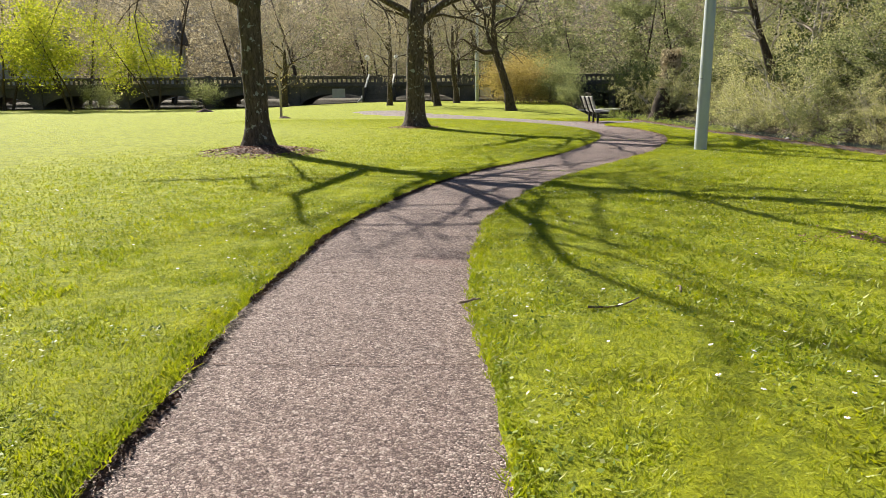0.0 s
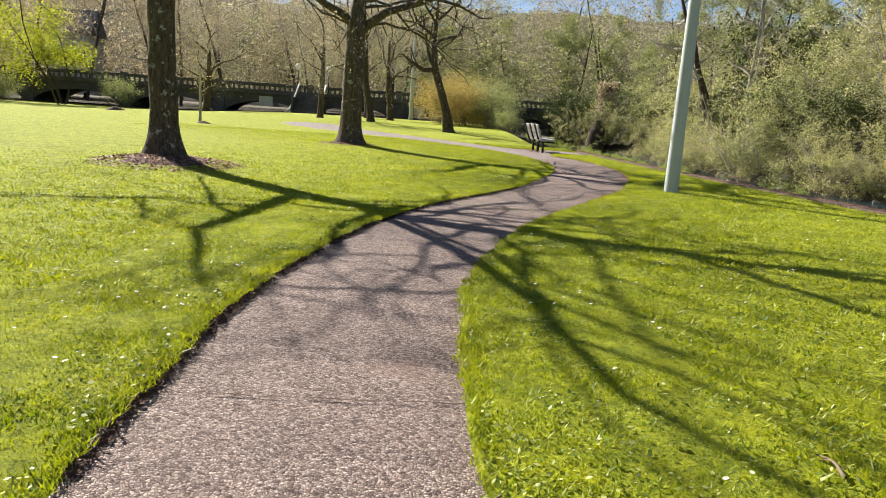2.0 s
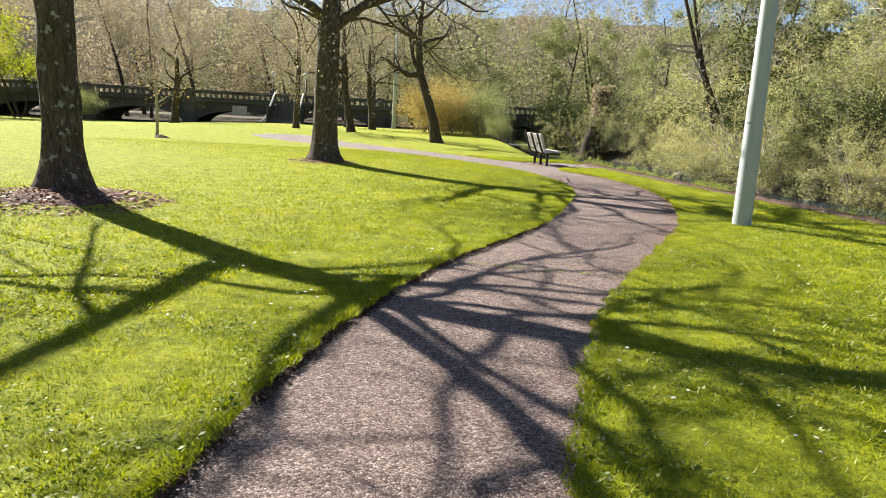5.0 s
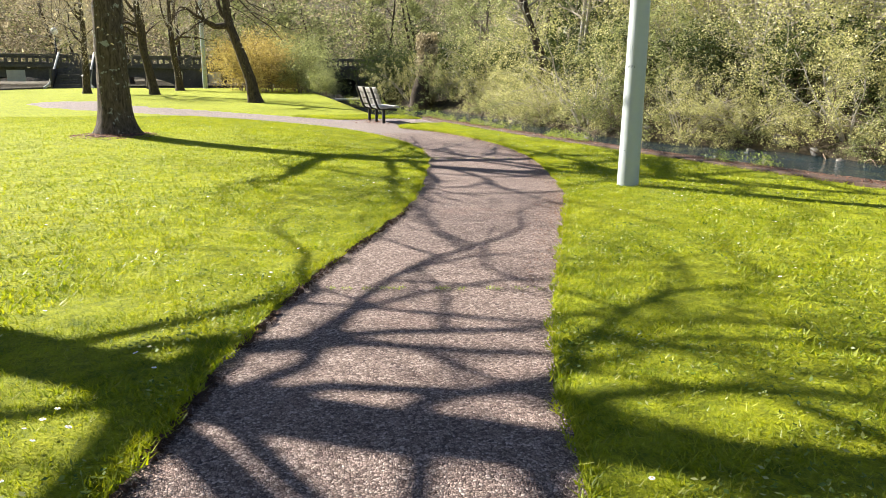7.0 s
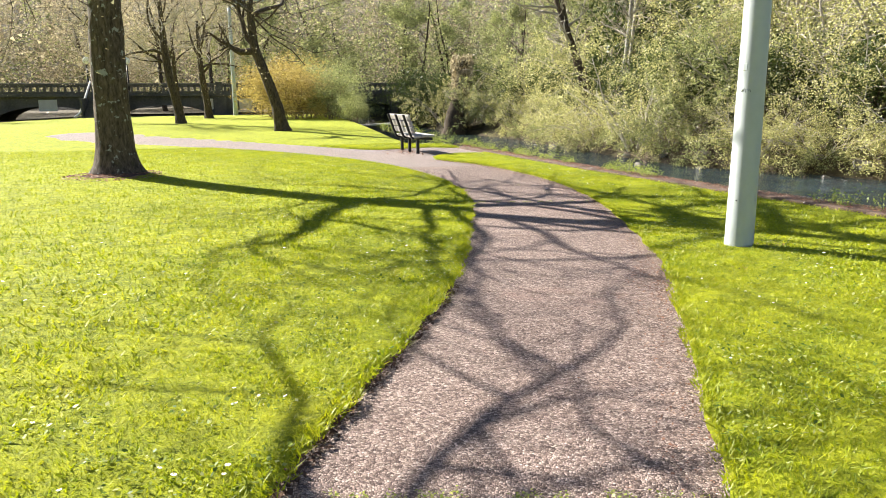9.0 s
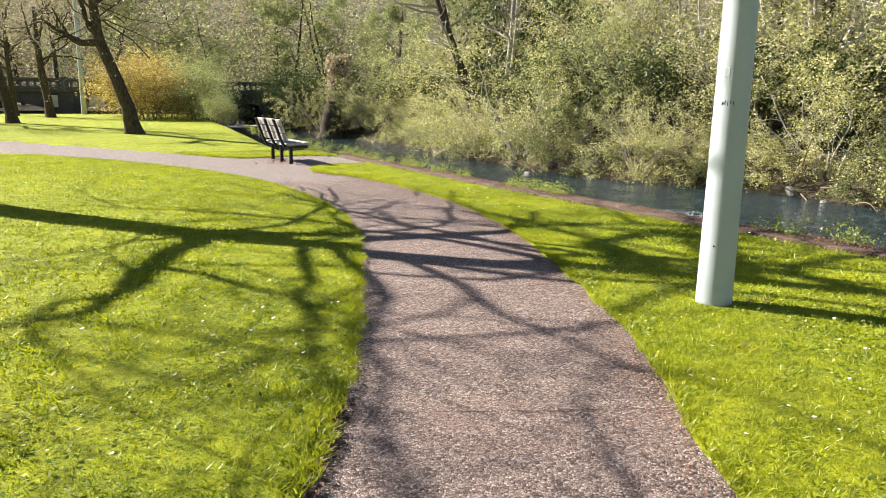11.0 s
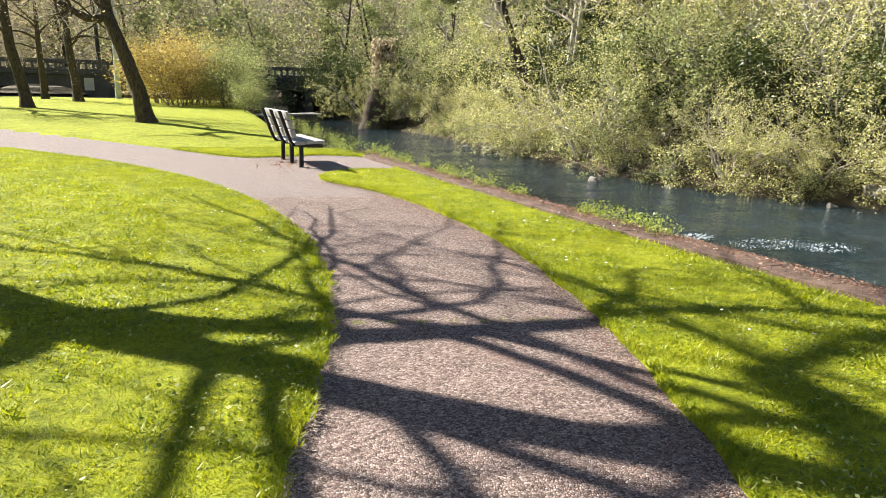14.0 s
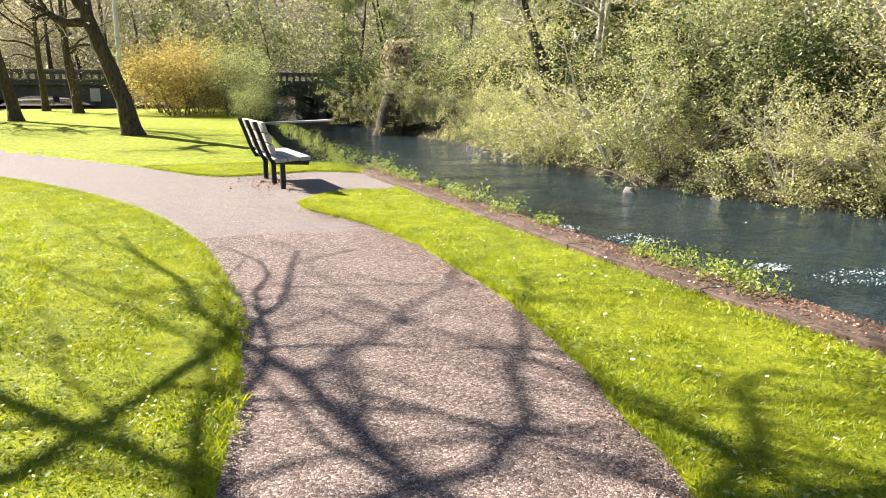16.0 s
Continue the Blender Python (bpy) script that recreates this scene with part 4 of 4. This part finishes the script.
def house(x, y, z, w, d, h, turn, label):
    ob = thing("house", x, y, z, label, "house")
    ob.rotation_euler = (0, 0, radians(turn))
    part("wall", box("wall", w, d, h, HOUSE, 0.02, (0, 0, h / 2)), ob)
    e = 0.5
    v = [(-w / 2 - e, -d / 2 - e, h), (w / 2 + e, -d / 2 - e, h), (w / 2 + e, d / 2 + e, h), (-w / 2 - e, d / 2 + e, h), (-w / 2 - e, 0, h + d * 0.36), (w / 2 + e, 0, h + d * 0.36)]
    part("roof", mesh_of("roof", v, [(0, 1, 5, 4), (2, 3, 4, 5), (0, 4, 3), (1, 2, 5), (3, 2, 1, 0)], ROOF), ob)
    for i in range(3):
        wnd = part("window", box("window", 1.2, 0.08, 1.3, PALE_CONCRETE, 0.01, (-w / 3 + i * w / 3, -d / 2 - 0.03, h * 0.62)), ob)
        part("pane", box("pane", 1.0, 0.04, 1.1, GLASS, 0.0, (-w / 3 + i * w / 3, -d / 2 - 0.08, h * 0.62)), wnd)
    return ob


house(-41, 90, 0.5, 4, 8, 6.5, 12, "grey sided house behind the trees and bridge")
house(-54, 82, 0.5, 9, 8, 5.0, 20, "pale grey house half hidden by trees")


# ---------------------------------------------------------------- woods
def woody(kind_name, seed, tall, stems, lean, leaf, leaves, size, bark, droop, scatter, label, category, depth=2, count=6, rad=0.08, twig=None, rise_=0.03, low=0.25, shrink=0.5):
    """A many-stemmed shrub or a tree: stems, twigs and a crown of single leaves."""
    g = random.Random(seed)
    ob = thing(kind_name, 0, 0, 0, label, category)
    tw, tips, anchors = Tubes(), [], []
    for i in range(stems):
        a = 6.2832 * (i + g.random()) / stems
        ln = tall * g.uniform(0.75, 1.1)
        q, rr = limb(g, (math.cos(a) * 0.25, math.sin(a) * 0.25, -0.2), (math.cos(a) * lean * g.uniform(0.5, 1.2), math.sin(a) * lean * g.uniform(0.5, 1.2), 1), ln, rad * g.uniform(0.7, 1.2), rad * 0.2, 10, 0.09, rise_)
        st = Tubes()
        st.add(q, rr, 7)
        part("stem" if stems > 1 else "trunk", st.mesh("stem", bark), ob)
        k0 = int(len(q) * low)
        fork_out(g, tw, tips, q[k0:], rr[k0:], depth, 0.6, count, shrink, 0.0 - droop * 0.12, 0.18, 4)
    for q in tips:
        anchors += q
    r = np.random.default_rng(seed)
    part("twig_layer", tw.mesh("twig_layer", twig or bark), ob)
    part("crown", poly_mesh("crown", leaf_cards(r, anchors, leaves, size, droop, scatter), 3, leaf), ob)
    return ob


def spread(protos, places, group):
    """Copies of the prototypes at (x, y, scale); the first ones are the prototypes themselves."""
    g = random.Random(len(places))
    for i, (x, y, s) in enumerate(places):
        p = protos[i % len(protos)]
        m = Matrix.LocRotScale((x, y, float(height(x, y)) - 0.05), Euler((0, 0, g.random() * 6.28)), None)
        ob = p if i < len(protos) else copy_thing(p, m)
        ob.matrix_basis = m @ Matrix.Diagonal((s, s, s * g.uniform(0.9, 1.1), 1))
        tagged(ob, group=group)


g = random.Random(8)
willows = [woody("willow_shrub", 100, 4.0, 10, 0.75, WILLOW, 19000, 0.068, TWIG_PALE, 0.45, 0.085, "yellow-green willow shrub overhanging the far river bank", "shrub", 2, 5, 0.05, None, -0.085, 0.0),
           woody("willow_shrub", 101, 4.2, 8, 0.6, WILLOW, 10500, 0.06, TWIG_PALE, 0.3, 0.08, "thinly leaved willow shrub with grey twigs on the bank", "shrub", 2, 6, 0.05, None, -0.06, 0.0),
           woody("willow_shrub", 102, 3.8, 9, 0.7, ALDER, 16000, 0.07, TWIG_GREY, 0.4, 0.09, "olive green willow shrub overhanging the far river bank", "shrub", 2, 5, 0.05, None, -0.08, 0.0),
           woody("willow_shrub", 103, 4.6, 7, 0.5, WILLOW, 16000, 0.062, TWIG_PALE, 0.2, 0.09, "tall pale willow shrub with upright stems", "shrub", 2, 6, 0.06, None, -0.035, 0.05)]
places = []
for y in np.arange(17, 60, 2.6):
    low = 0.45 if 38 < y < 44.5 else 1.0  # a gap where the alder trunks stand
    places.append((float(far_x(y)) + g.uniform(0.2, 1.6), float(y) + g.uniform(-0.9, 0.9), g.uniform(0.5, 0.95) * low))
for y in np.arange(16, 56, 3.4):
    if not 37.5 < y < 43.5:
        places.append((float(far_x(y)) + g.uniform(3.0, 5.5), float(y) + g.uniform(-1.0, 1.0), g.uniform(0.9, 1.3)))
spread(willows, places, "willow shrubs on the far bank")
tall_willow = [woody("tall_willow", 104, 6.8, 9, 0.42, WILLOW, 18000, 0.075, TWIG_PALE, 0.25, 0.11, "tall pale green willow behind the bank shrubs", "tree", 2, 7, 0.09, None, -0.02, 0.1)]
spread(tall_willow, [(float(far_x(y)) + g.uniform(6.0, 8.0), float(y) + g.uniform(-1.0, 1.0), g.uniform(0.9, 1.15)) for y in (29.5, 33.5, 37.5)], "tall willows behind the bank")
bramble = [woody("bank_bramble", 106, 1.5, 10, 1.1, WILLOW, 6000, 0.05, TWIG, 0.6, 0.08, "low trailing bramble hanging into the river", "shrub", 2, 4, 0.02, None, -0.10, 0.0),
           woody("bank_bramble", 107, 1.4, 10, 1.1, ALDER, 6000, 0.052, TWIG, 0.6, 0.08, "low dark green bramble hanging into the river", "shrub", 2, 4, 0.02, None, -0.10, 0.0)]
spread(bramble, [(float(far_x(y)) + g.uniform(0.45, 0.95), float(y) + g.uniform(-0.4, 0.4), g.uniform(0.7, 1.1)) for y in np.arange(18, 50, 1.9)], "brambles along the far bank")

bare = [woody("bare_alder", 150 + i, 7.5, 2, 0.3, BUDS, 1500, 0.06, TWIG_GREY, 0.1, 0.1, "grey leafless alder with fine twigs on the far bank", "tree", 3, 6, 0.11, TWIG_GREY, 0.0, 0.2, 0.5) for i in range(2)]
spread(bare, [(20.5, 24.0, 1.0), (19.0, 33.5, 0.9), (19.5, 28.0, 1.0), (22.5, 26.5, 1.1), (18.0, 44.0, 0.9), (17.5, 50.0, 0.9)], "bare alders on the far bank")
alders = [woody("alder_tree", 200 + i, 11, 1, 0.15, ALDER, 12000, 0.095, BARK_FAR, 0.1, 0.24, "tall alder tree in young leaf behind the far bank", "tree", 3, 4, 0.17, TWIG, 0.04, 0.15, 0.42) for i in range(3)]
places = [(float(far_x(y)) + g.uniform(7, 10), float(y) + g.uniform(-1, 1), g.uniform(0.8, 1.15)) for y in np.arange(31, 72, 5.0)]
places += [(float(far_x(y)) + g.uniform(14, 22), float(y) + g.uniform(-2, 2), g.uniform(1.0, 1.4)) for y in np.arange(36, 84, 10.0)]
places += [(x + g.uniform(-2, 2), g.uniform(80, 92), g.uniform(0.9, 1.3)) for x in np.arange(-4, 22, 5)]
spread(alders, places, "alder trees of the riverside wood")

budding = [woody("budding_tree", 300 + i, 12, 1, 0.2, BUDS, 8500, 0.09, BARK_FAR, 0.0, 0.3, "tall bare tree with brown opening buds", "tree", 3, 6, 0.2, TWIG_GREY, 0.05, 0.12, 0.45) for i in range(2)]
places = [(x + g.uniform(-1.5, 1.5), 76 + g.uniform(-2, 6), g.uniform(0.85, 1.25)) for x in np.arange(-62, 0, 5.4)]
places += [(x + g.uniform(-2, 2), 92 + g.uniform(-3, 8), g.uniform(1.2, 1.6)) for x in np.arange(-80, 30, 8)]
spread(budding, places, "budding trees behind the bridge")

bright = [woody("young_maple", 400, 7, 3, 0.35, BRIGHT, 11000, 0.14, BARK_FAR, 0.0, 0.4, "bright yellow-green maple beside the far bridge", "tree", 2, 6, 0.12, TWIG, 0.03, 0.3)]
spread(bright, [(-27.5, 59, 0.95), (-34, 58, 1.1), (-41, 60, 1.25)], "young maples by the bridge")

bronze = [woody("bronze_shrub", 500, 2.5, 11, 0.4, ORANGE, 9000, 0.075, TWIG, 0.0, 0.2, "bronze yellow spring shrub at the lawn's edge", "shrub", 2, 5, 0.03, TWIG, 0.0, 0.1)]
spread(bronze, [(2.3, 50.5, 1.15), (3.3, 51.5, 0.95), (1.6, 54.5, 1.25), (2.9, 56.5, 1.2)], "bronze shrubs at the lawn's edge")
mixed = [woody("green_shrub", 510, 2.6, 9, 0.45, ALDER, 8500, 0.08, TWIG, 0.0, 0.15, "olive green shrub at the river's edge", "shrub", 2, 5, 0.03, TWIG, 0.0, 0.1)]
spread(mixed, [(5.0, 44.5, 0.45), (5.2, 47.5, 0.55), (4.5, 49.5, 0.9), (4.7, 53, 1.0), (4.9, 56, 1.1), (4.6, 59.5, 1.3), (-23.5, 60, 0.8), (-31, 57, 0.8), (7.4, 66, 1.3)], "shrubs along the lawn's edge")
# near-black foliage: some ivy, the rest stands in for shaded hollows between shrubs
ivy = [woody("ivy_shade_thicket", 520, 3.4, 6, 0.35, IVY_SHADE, 9000, 0.105, BARK_FAR, 0.3, 0.3, "dark ivy thicket on the bank, many only filling shaded gaps", "thicket", 2, 5, 0.08, TWIG, -0.02, 0.1)]
spread(ivy, [(13.4, 60, 1.0), (12.6, 64, 1.1), (15.5, 57, 1.0), (19.0, 21.0, 0.7), (20.0, 18, 0.8), (20.5, 42.5, 1.7), (12.8, 68.5, 1.2), (19.2, 25.2, 0.85), (18.6, 28.0, 0.8), (17.6, 31.0, 0.8), (16.6, 34.0, 0.85), (16.6, 37.5, 0.85), (17.4, 45.0, 0.85), (16.4, 49.0, 0.85)], "ivy thickets on the bank")

# pale leaning stems in front of the willows
for bx, by, way, ln, rad, mat in ((16.3, 42.2, (-0.24, 0.0, 1), 9.0, 0.20, BARK_FAR), (16.8, 42.6, (-0.36, 0.05, 1), 9.0, 0.16, BARK_FAR), (17.0, 41.2, (0.04, 0, 1), 9.0, 0.14, BARK_PALE), (17.5, 41.6, (0.1, 0.05, 1), 8.5, 0.11, BARK_PALE), (20.0, 27.5, (0.15, 0, 1), 7.0, 0.16, BARK_FAR), (21.5, 29.0, (0.25, 0, 1), 7.5, 0.17, BARK_FAR)):
    gg = random.Random(int(bx * 10))
    q, rr = limb(gg, (0, 0, -0.3), way, ln, rad, rad * 0.4, 12, 0.04, 0.0)
    ob = thing("leaning_alder", bx, by, float(height(bx, by)), "leaning alder trunk with bare branches above the river", "tree")
    t, fine, tips = Tubes(), Tubes(), []
    t.add(q, rr, 8)
    fork_out(gg, fine, tips, q[2:], rr[2:], 2, 0.6, 9, 0.28, -0.01, 0.15, 4)
    part("trunk", t.mesh("trunk", mat), ob)
    part("branch_layer", fine.mesh("branch_layer", TWIG_GREY), ob)

# broken ivy stump at the water's edge
stump = thing("tree_stump", 12.25, 53.4, WATER_Z - 0.2, "dark broken tree stump at the water's edge", "stump")
part("stump_body", trunk_mesh("stump_body", [Vector((0, 0, 0)), Vector((0.05, 0, 0.8)), Vector((0.15, 0, 1.7)), Vector((0.1, 0, 2.3))], [0.75, 0.62, 0.5, 0.25], BARK_FAR, 5, 0.2, 14), stump)

shaggy = thing("vine_covered_tree", 12.9, 54.4, WATER_Z, "thick broken trunk shaggy with dead brown vines", "tree")
part("trunk", trunk_mesh("trunk", [Vector((0, 0, -0.2)), Vector((0.1, 0, 1.5)), Vector((0.25, 0, 3.2)), Vector((0.3, 0, 4.6))], [0.6, 0.5, 0.42, 0.2], BARK_FAR, 8, 0.2, 18), shaggy)
r = np.random.default_rng(77)
vines = [Vector((0.15 + 0.55 * math.cos(a), 0.55 * math.sin(a), z)) for a, z in zip(r.uniform(0, 6.283, 500), r.uniform(0.6, 4.8, 500))]
part("dead_vine_layer", poly_mesh("dead_vine_layer", leaf_cards(r, vines, 5000, 0.16, 1.6, 0.1), 3, BUDS), shaggy, "hanging dead vines")


def stone_mesh(seed):
    bm = bmesh.new()
    bmesh.ops.create_icosphere(bm, subdivisions=2, radius=1)
    for v in bm.verts:
        v.co *= 1 + 0.35 * noise.noise(v.co * 1.3 + Vector((seed, 0, 0)))
        v.co.z *= 0.6
    return bm_mesh("bank_stone", bm, STONE)


stones = [stone_mesh(i * 7.3) for i in range(4)]
g = random.Random(17)
for i in range(36):
    y = g.uniform(17, 34) if i % 3 else g.uniform(34, 50)
    s = g.uniform(0.05, 0.24)
    x = float(far_x(y)) - 0.2 + g.gauss(0, 0.45)
    ob = new("bank_stone", stones[i % 4])
    ob.matrix_basis = Matrix.LocRotScale((x, y, max(float(height(x, y)), WATER_Z - 0.05) - s * 0.05), Euler((g.random(), g.random(), g.random() * 6)), (s, s * g.uniform(0.7, 1.3), s))
    tagged(ob, "pale worn stone at the water's edge", "stone", "stones along the far bank")

# dead sticks at the foot of the far bank
sticks = Tubes()
for i in range(60):
    y = g.uniform(17, 48)
    x = float(far_x(y)) + g.uniform(-0.6, 0.8)
    q, rr = limb(g, (x, y, max(float(height(x, y)), WATER_Z)), (g.uniform(-1, 0.2), g.uniform(-1, 1), g.uniform(0, 0.6)), g.uniform(0.6, 2.2), 0.025, 0.008, 4, 0.15, -0.05)
    sticks.add(q, rr, 4)
tagged(new("dead_branches", sticks.mesh("dead_branches", TWIG)), "grey dead branches littering the far bank", "branches", kind="stuff")

# low concrete sill across the river under the bridge
sill = thing("river_sill", 8.2, 57.6, WATER_Z + 0.2, "low pale concrete sill crossing the river below the bridge", "sill")
sill.rotation_euler = (0, 0, radians(38))
part("sill_beam", box("sill_beam", 4.8, 0.7, 0.55, BRIDGE_CONCRETE, 0.03), sill)
part("sill_cap", box("sill_cap", 4.9, 0.85, 0.10, PALE_CONCRETE, 0.02, (0, 0, 0.33)), sill, "pale worn cap")

# far woods behind everything, too dense to tell apart
def far_woods(n, x0, x1, y0, y1, tall, size, mat, seed, label):
    r = np.random.default_rng(seed)
    base = np.stack([r.uniform(x0, x1, 260), r.uniform(y0, y1, 260), r.uniform(0.35, 1.0, 260) * tall], -1)
    pick = base[r.integers(0, 260, n)]
    h = r.uniform(0.05, 1, n) ** 0.8
    c = np.stack([pick[:, 0] + r.normal(0, 1.3, n) * (1.15 - h * 0.7), pick[:, 1] + r.normal(0, 1.3, n), 0.5 + h * pick[:, 2]], -1)
    tagged(new("far_woods", poly_mesh("far_woods", leaf_cards(r, c, n, size, 0.0, 0.1), 3, mat)), label, "woods", kind="stuff")


far_woods(64000, -95, 5, 84, 104, 18, 0.26, BUDS, 51, "far brown budding woods behind the bridge")
far_woods(70000, -75, 50, 104, 116, 25, 0.32, BUDS, 56, "tall bare woods beyond the bridge")
far_woods(30000, -30, 45, 92, 112, 17, 0.27, ALDER, 52, "far olive woods beyond the river")
far_woods(24000, -4, 34, 72, 90, 15, 0.20, ALDER, 57, "grey-green woods along the river beyond the bridge")
# next two are added outside the view, to block part of the sky light
far_woods(12000, -70, 60, -55, -30, 16, 0.45, BUDS, 54, "added unseen woods behind the viewpoint that cut the sky light")
far_woods(8000, -75, -45, -40, 70, 15, 0.45, BUDS, 55, "added woods left of the lawn, mostly unseen, that cut the sky light")
far_woods(30000, 28, 46, 0, 92, 8, 0.22, ALDER, 53, "dense green woods behind the far bank")

# distant wooded rise closing the view
hv, hf = [], []
ring = 260
for i in range(ring + 1):
    a = -2.5 + 5.0 * i / ring
    for j, (rad, z) in enumerate(((115, -1.0), (135, 12), (160, 21), (220, 32))):
        zz = z * (1 + 0.25 * noise.noise((a * 3, j, 0))) + (2.2 * noise.noise((a * 30, j * 3, 5)) + 2.6 * noise.noise((a * 95, j * 7, 2)) if j else 0)
        hv.append((math.sin(a) * rad, 20 + math.cos(a) * rad, zz))
    if i:
        for j in range(3):
            hf.append(((i - 1) * 4 + j, i * 4 + j, i * 4 + j + 1, (i - 1) * 4 + j + 1))
tagged(new("backdrop", mesh_of("backdrop", hv, hf, HILL, True)), "distant wooded rise", "hill", kind="structure")

# ---------------------------------------------------------------- weeds on the kerb
def weed(x, y, h, seed):
    gg = random.Random(seed)
    ob = thing("bank_weed", x, y, 0.03, "leafy green weed growing on the river kerb", "weed", "weeds along the kerb")
    st, anchors = Tubes(), []
    for _ in range(9):
        a = gg.random() * 6.283
        q, rr = limb(gg, (gg.gauss(0, h * 0.35), gg.gauss(0, h * 0.5), -0.05), (math.cos(a) * 0.6, math.sin(a) * 0.6, 1), h * gg.uniform(0.6, 1.2), 0.006, 0.002, 4, 0.2, 0.0)
        st.add(q, rr, 3)
        anchors += q[1:]
    tagged(part("stalk_clump", st.mesh("stalk_clump", TWIG_GREY), ob), kind="stuff")
    part("foliage", poly_mesh("foliage", leaf_cards(np.random.default_rng(seed), anchors, 520, 0.030, 0.0, 0.05), 3, WEED), ob)


for i, (wy_, h) in enumerate([(16.6, 0.35), (17.3, 0.3), (20.8, 0.3), (21.2, 0.38), (21.6, 0.32), (22.0, 0.2), (23.6, 0.2), (24.4, 0.28), (25.2, 0.35), (25.8, 0.3), (26.8, 0.22), (27.6, 0.3), (28.3, 0.35), (29.4, 0.4), (30.2, 0.45), (31.4, 0.5), (32.6, 0.4), (34, 0.5), (36, 0.5), (38.5, 0.5), (41, 0.6)]):
    h = h * 0.7
    weed(float(kerb_x(wy_)) - (0.05 if wy_ < 30 else 0.5), wy_, h, 900 + i)


# ---------------------------------------------------------------- grass, clover and daisies
def scatter_lawn(n, near, far, seed, y0=0.8, y1=31.0):
    """Points on the lawn between near and far metres from the path's edge."""
    r = np.random.default_rng(seed)
    x, y = r.uniform(-far - 1, 8.5, n * 6), r.uniform(y0, y1, n * 6)
    d = near_distance(x, y)
    wob = 0.014 * np.sin(x * 9 + y * 4) + 0.012 * np.sin(y * 23 - x * 5)
    limit = near + (far - near) * r.random(n * 6) ** 1.3
    ok = (d > near - 0.02 + wob * (near < 0.05)) & (d < limit) & (x < kerb_x(y) - 0.36 + 0.05 * np.sin(y * 5) + 0.04 * np.sin(y * 13)) & (np.hypot(x + 3.92, y - 14.85) > 1.2) & (np.hypot(x + 1.75, y - 23.1) > 0.8)
    x, y = x[ok][:n], y[ok][:n]
    return x, y, height(x, y)


def blades(name, n, near, far, tall, wide, seed, label, y1=31.0):
    x, y, z = scatter_lawn(n, near, far, seed, 0.8, y1)
    n = len(x)
    r = np.random.default_rng(seed + 1)
    a = r.uniform(0, 6.283, n)
    h, w = tall * r.uniform(0.5, 1.35, n), wide * r.uniform(0.7, 1.3, n)
    base = np.stack([x, y, z - 0.008], -1)
    side = np.stack([np.cos(a) * w, np.sin(a) * w, 0 * a], -1)
    bend = r.normal(0, 0.8, (n, 2)) * h[:, None]
    tip = base + np.stack([bend[:, 0], bend[:, 1], h], -1)
    co = np.stack([base - side, base + side, tip], 1).reshape(-1, 3)
    return tagged(new(name, poly_mesh(name, co, 3, BLADES)), label, "grass", kind="stuff")


blades("grass", 400000, 0.0, 2.3, 0.026, 0.0043, 1, "bright yellow-green mown grass beside the path")
blades("grass", 130000, 1.2, 9.0, 0.036, 0.009, 2, "bright yellow-green mown grass across the lawn")
blades("grass_edge", 45000, -0.012, 0.10, 0.036, 0.0042, 3, "longer uncut grass fringing the path edge", 30)

# clover: small flat leaflets in patches
x, y, z = scatter_lawn(130000, 0.03, 5.0, 9)
keep = np.array([noise.noise((a * 0.9, b * 0.9, 9)) + 0.5 * noise.noise((a * 3.1, b * 3.1, 4)) > 0.0 for a, b in zip(x, y)])
x, y, z = x[keep][:60000], y[keep][:60000], z[keep][:60000]
tagged(new("clover", flakes("clover", np.stack([x, y, z], -1), 0.011, CLOVER, 0.024, 4, 0.4)), "patches of small clover leaves in the lawn", "clover", kind="stuff")

# daisies
x, y, z = scatter_lawn(1000, 0.1, 5.5, 15, 1.0, 30)
keep = np.array([noise.noise((a * 0.6, b * 0.6, 2)) > 0.02 for a, b in zip(x, y)])
x, y, z = x[keep], y[keep], z[keep]
v, f, mats = [], [], []
gg = random.Random(6)
for a, b, c in zip(x, y, z):
    rad, tip, k = gg.uniform(0.007, 0.013), gg.uniform(-0.4, 0.4), 9
    h = c + gg.uniform(0.035, 0.075)
    for cx, rr, dz, m in ((0, rad, 0, 0), (0, rad * 0.36, 0.003, 1)):
        s = len(v)
        for j in range(k):
            w = 6.2832 * j / k
            v.append((a + math.cos(w) * rr, b + math.sin(w) * rr, h + dz + math.cos(w) * rr * tip))
        f.append(tuple(range(s, s + k)))
        mats.append(m)
me = mesh_of("daisies", v, f, PETAL)
me.materials.append(YOLK)
me.polygons.foreach_set("material_index", mats)
tagged(new("daisies", me), "small white daisies scattered through the grass", "daisies", kind="stuff")

# fallen twigs on the grass
for tx, ty, ln, tn in ((1.35, 4.65, 0.35, 25), (0.62, 4.7, 0.12, 10), (1.95, 5.0, 0.25, 80)):
    gg = random.Random(int(tx * 100))
    t = Tubes()
    q, rr = limb(gg, (0, 0, 0), (math.cos(radians(tn)), math.sin(radians(tn)), 0.05), ln, 0.009, 0.004, 6, 0.12, 0)
    t.add(q, rr, 5)
    q2, r2 = limb(gg, q[3], (math.cos(radians(tn + 50)), math.sin(radians(tn + 50)), 0.1), ln * 0.4, 0.005, 0.003, 4, 0.15, 0)
    t.add(q2, r2, 4)
    ob = new("fallen_twig", t.mesh("fallen_twig", TWIG))
    ob.location = (tx, ty, float(height(tx, ty)) + 0.02)
    tagged(ob, "short broken twig lying on the grass", "twig")
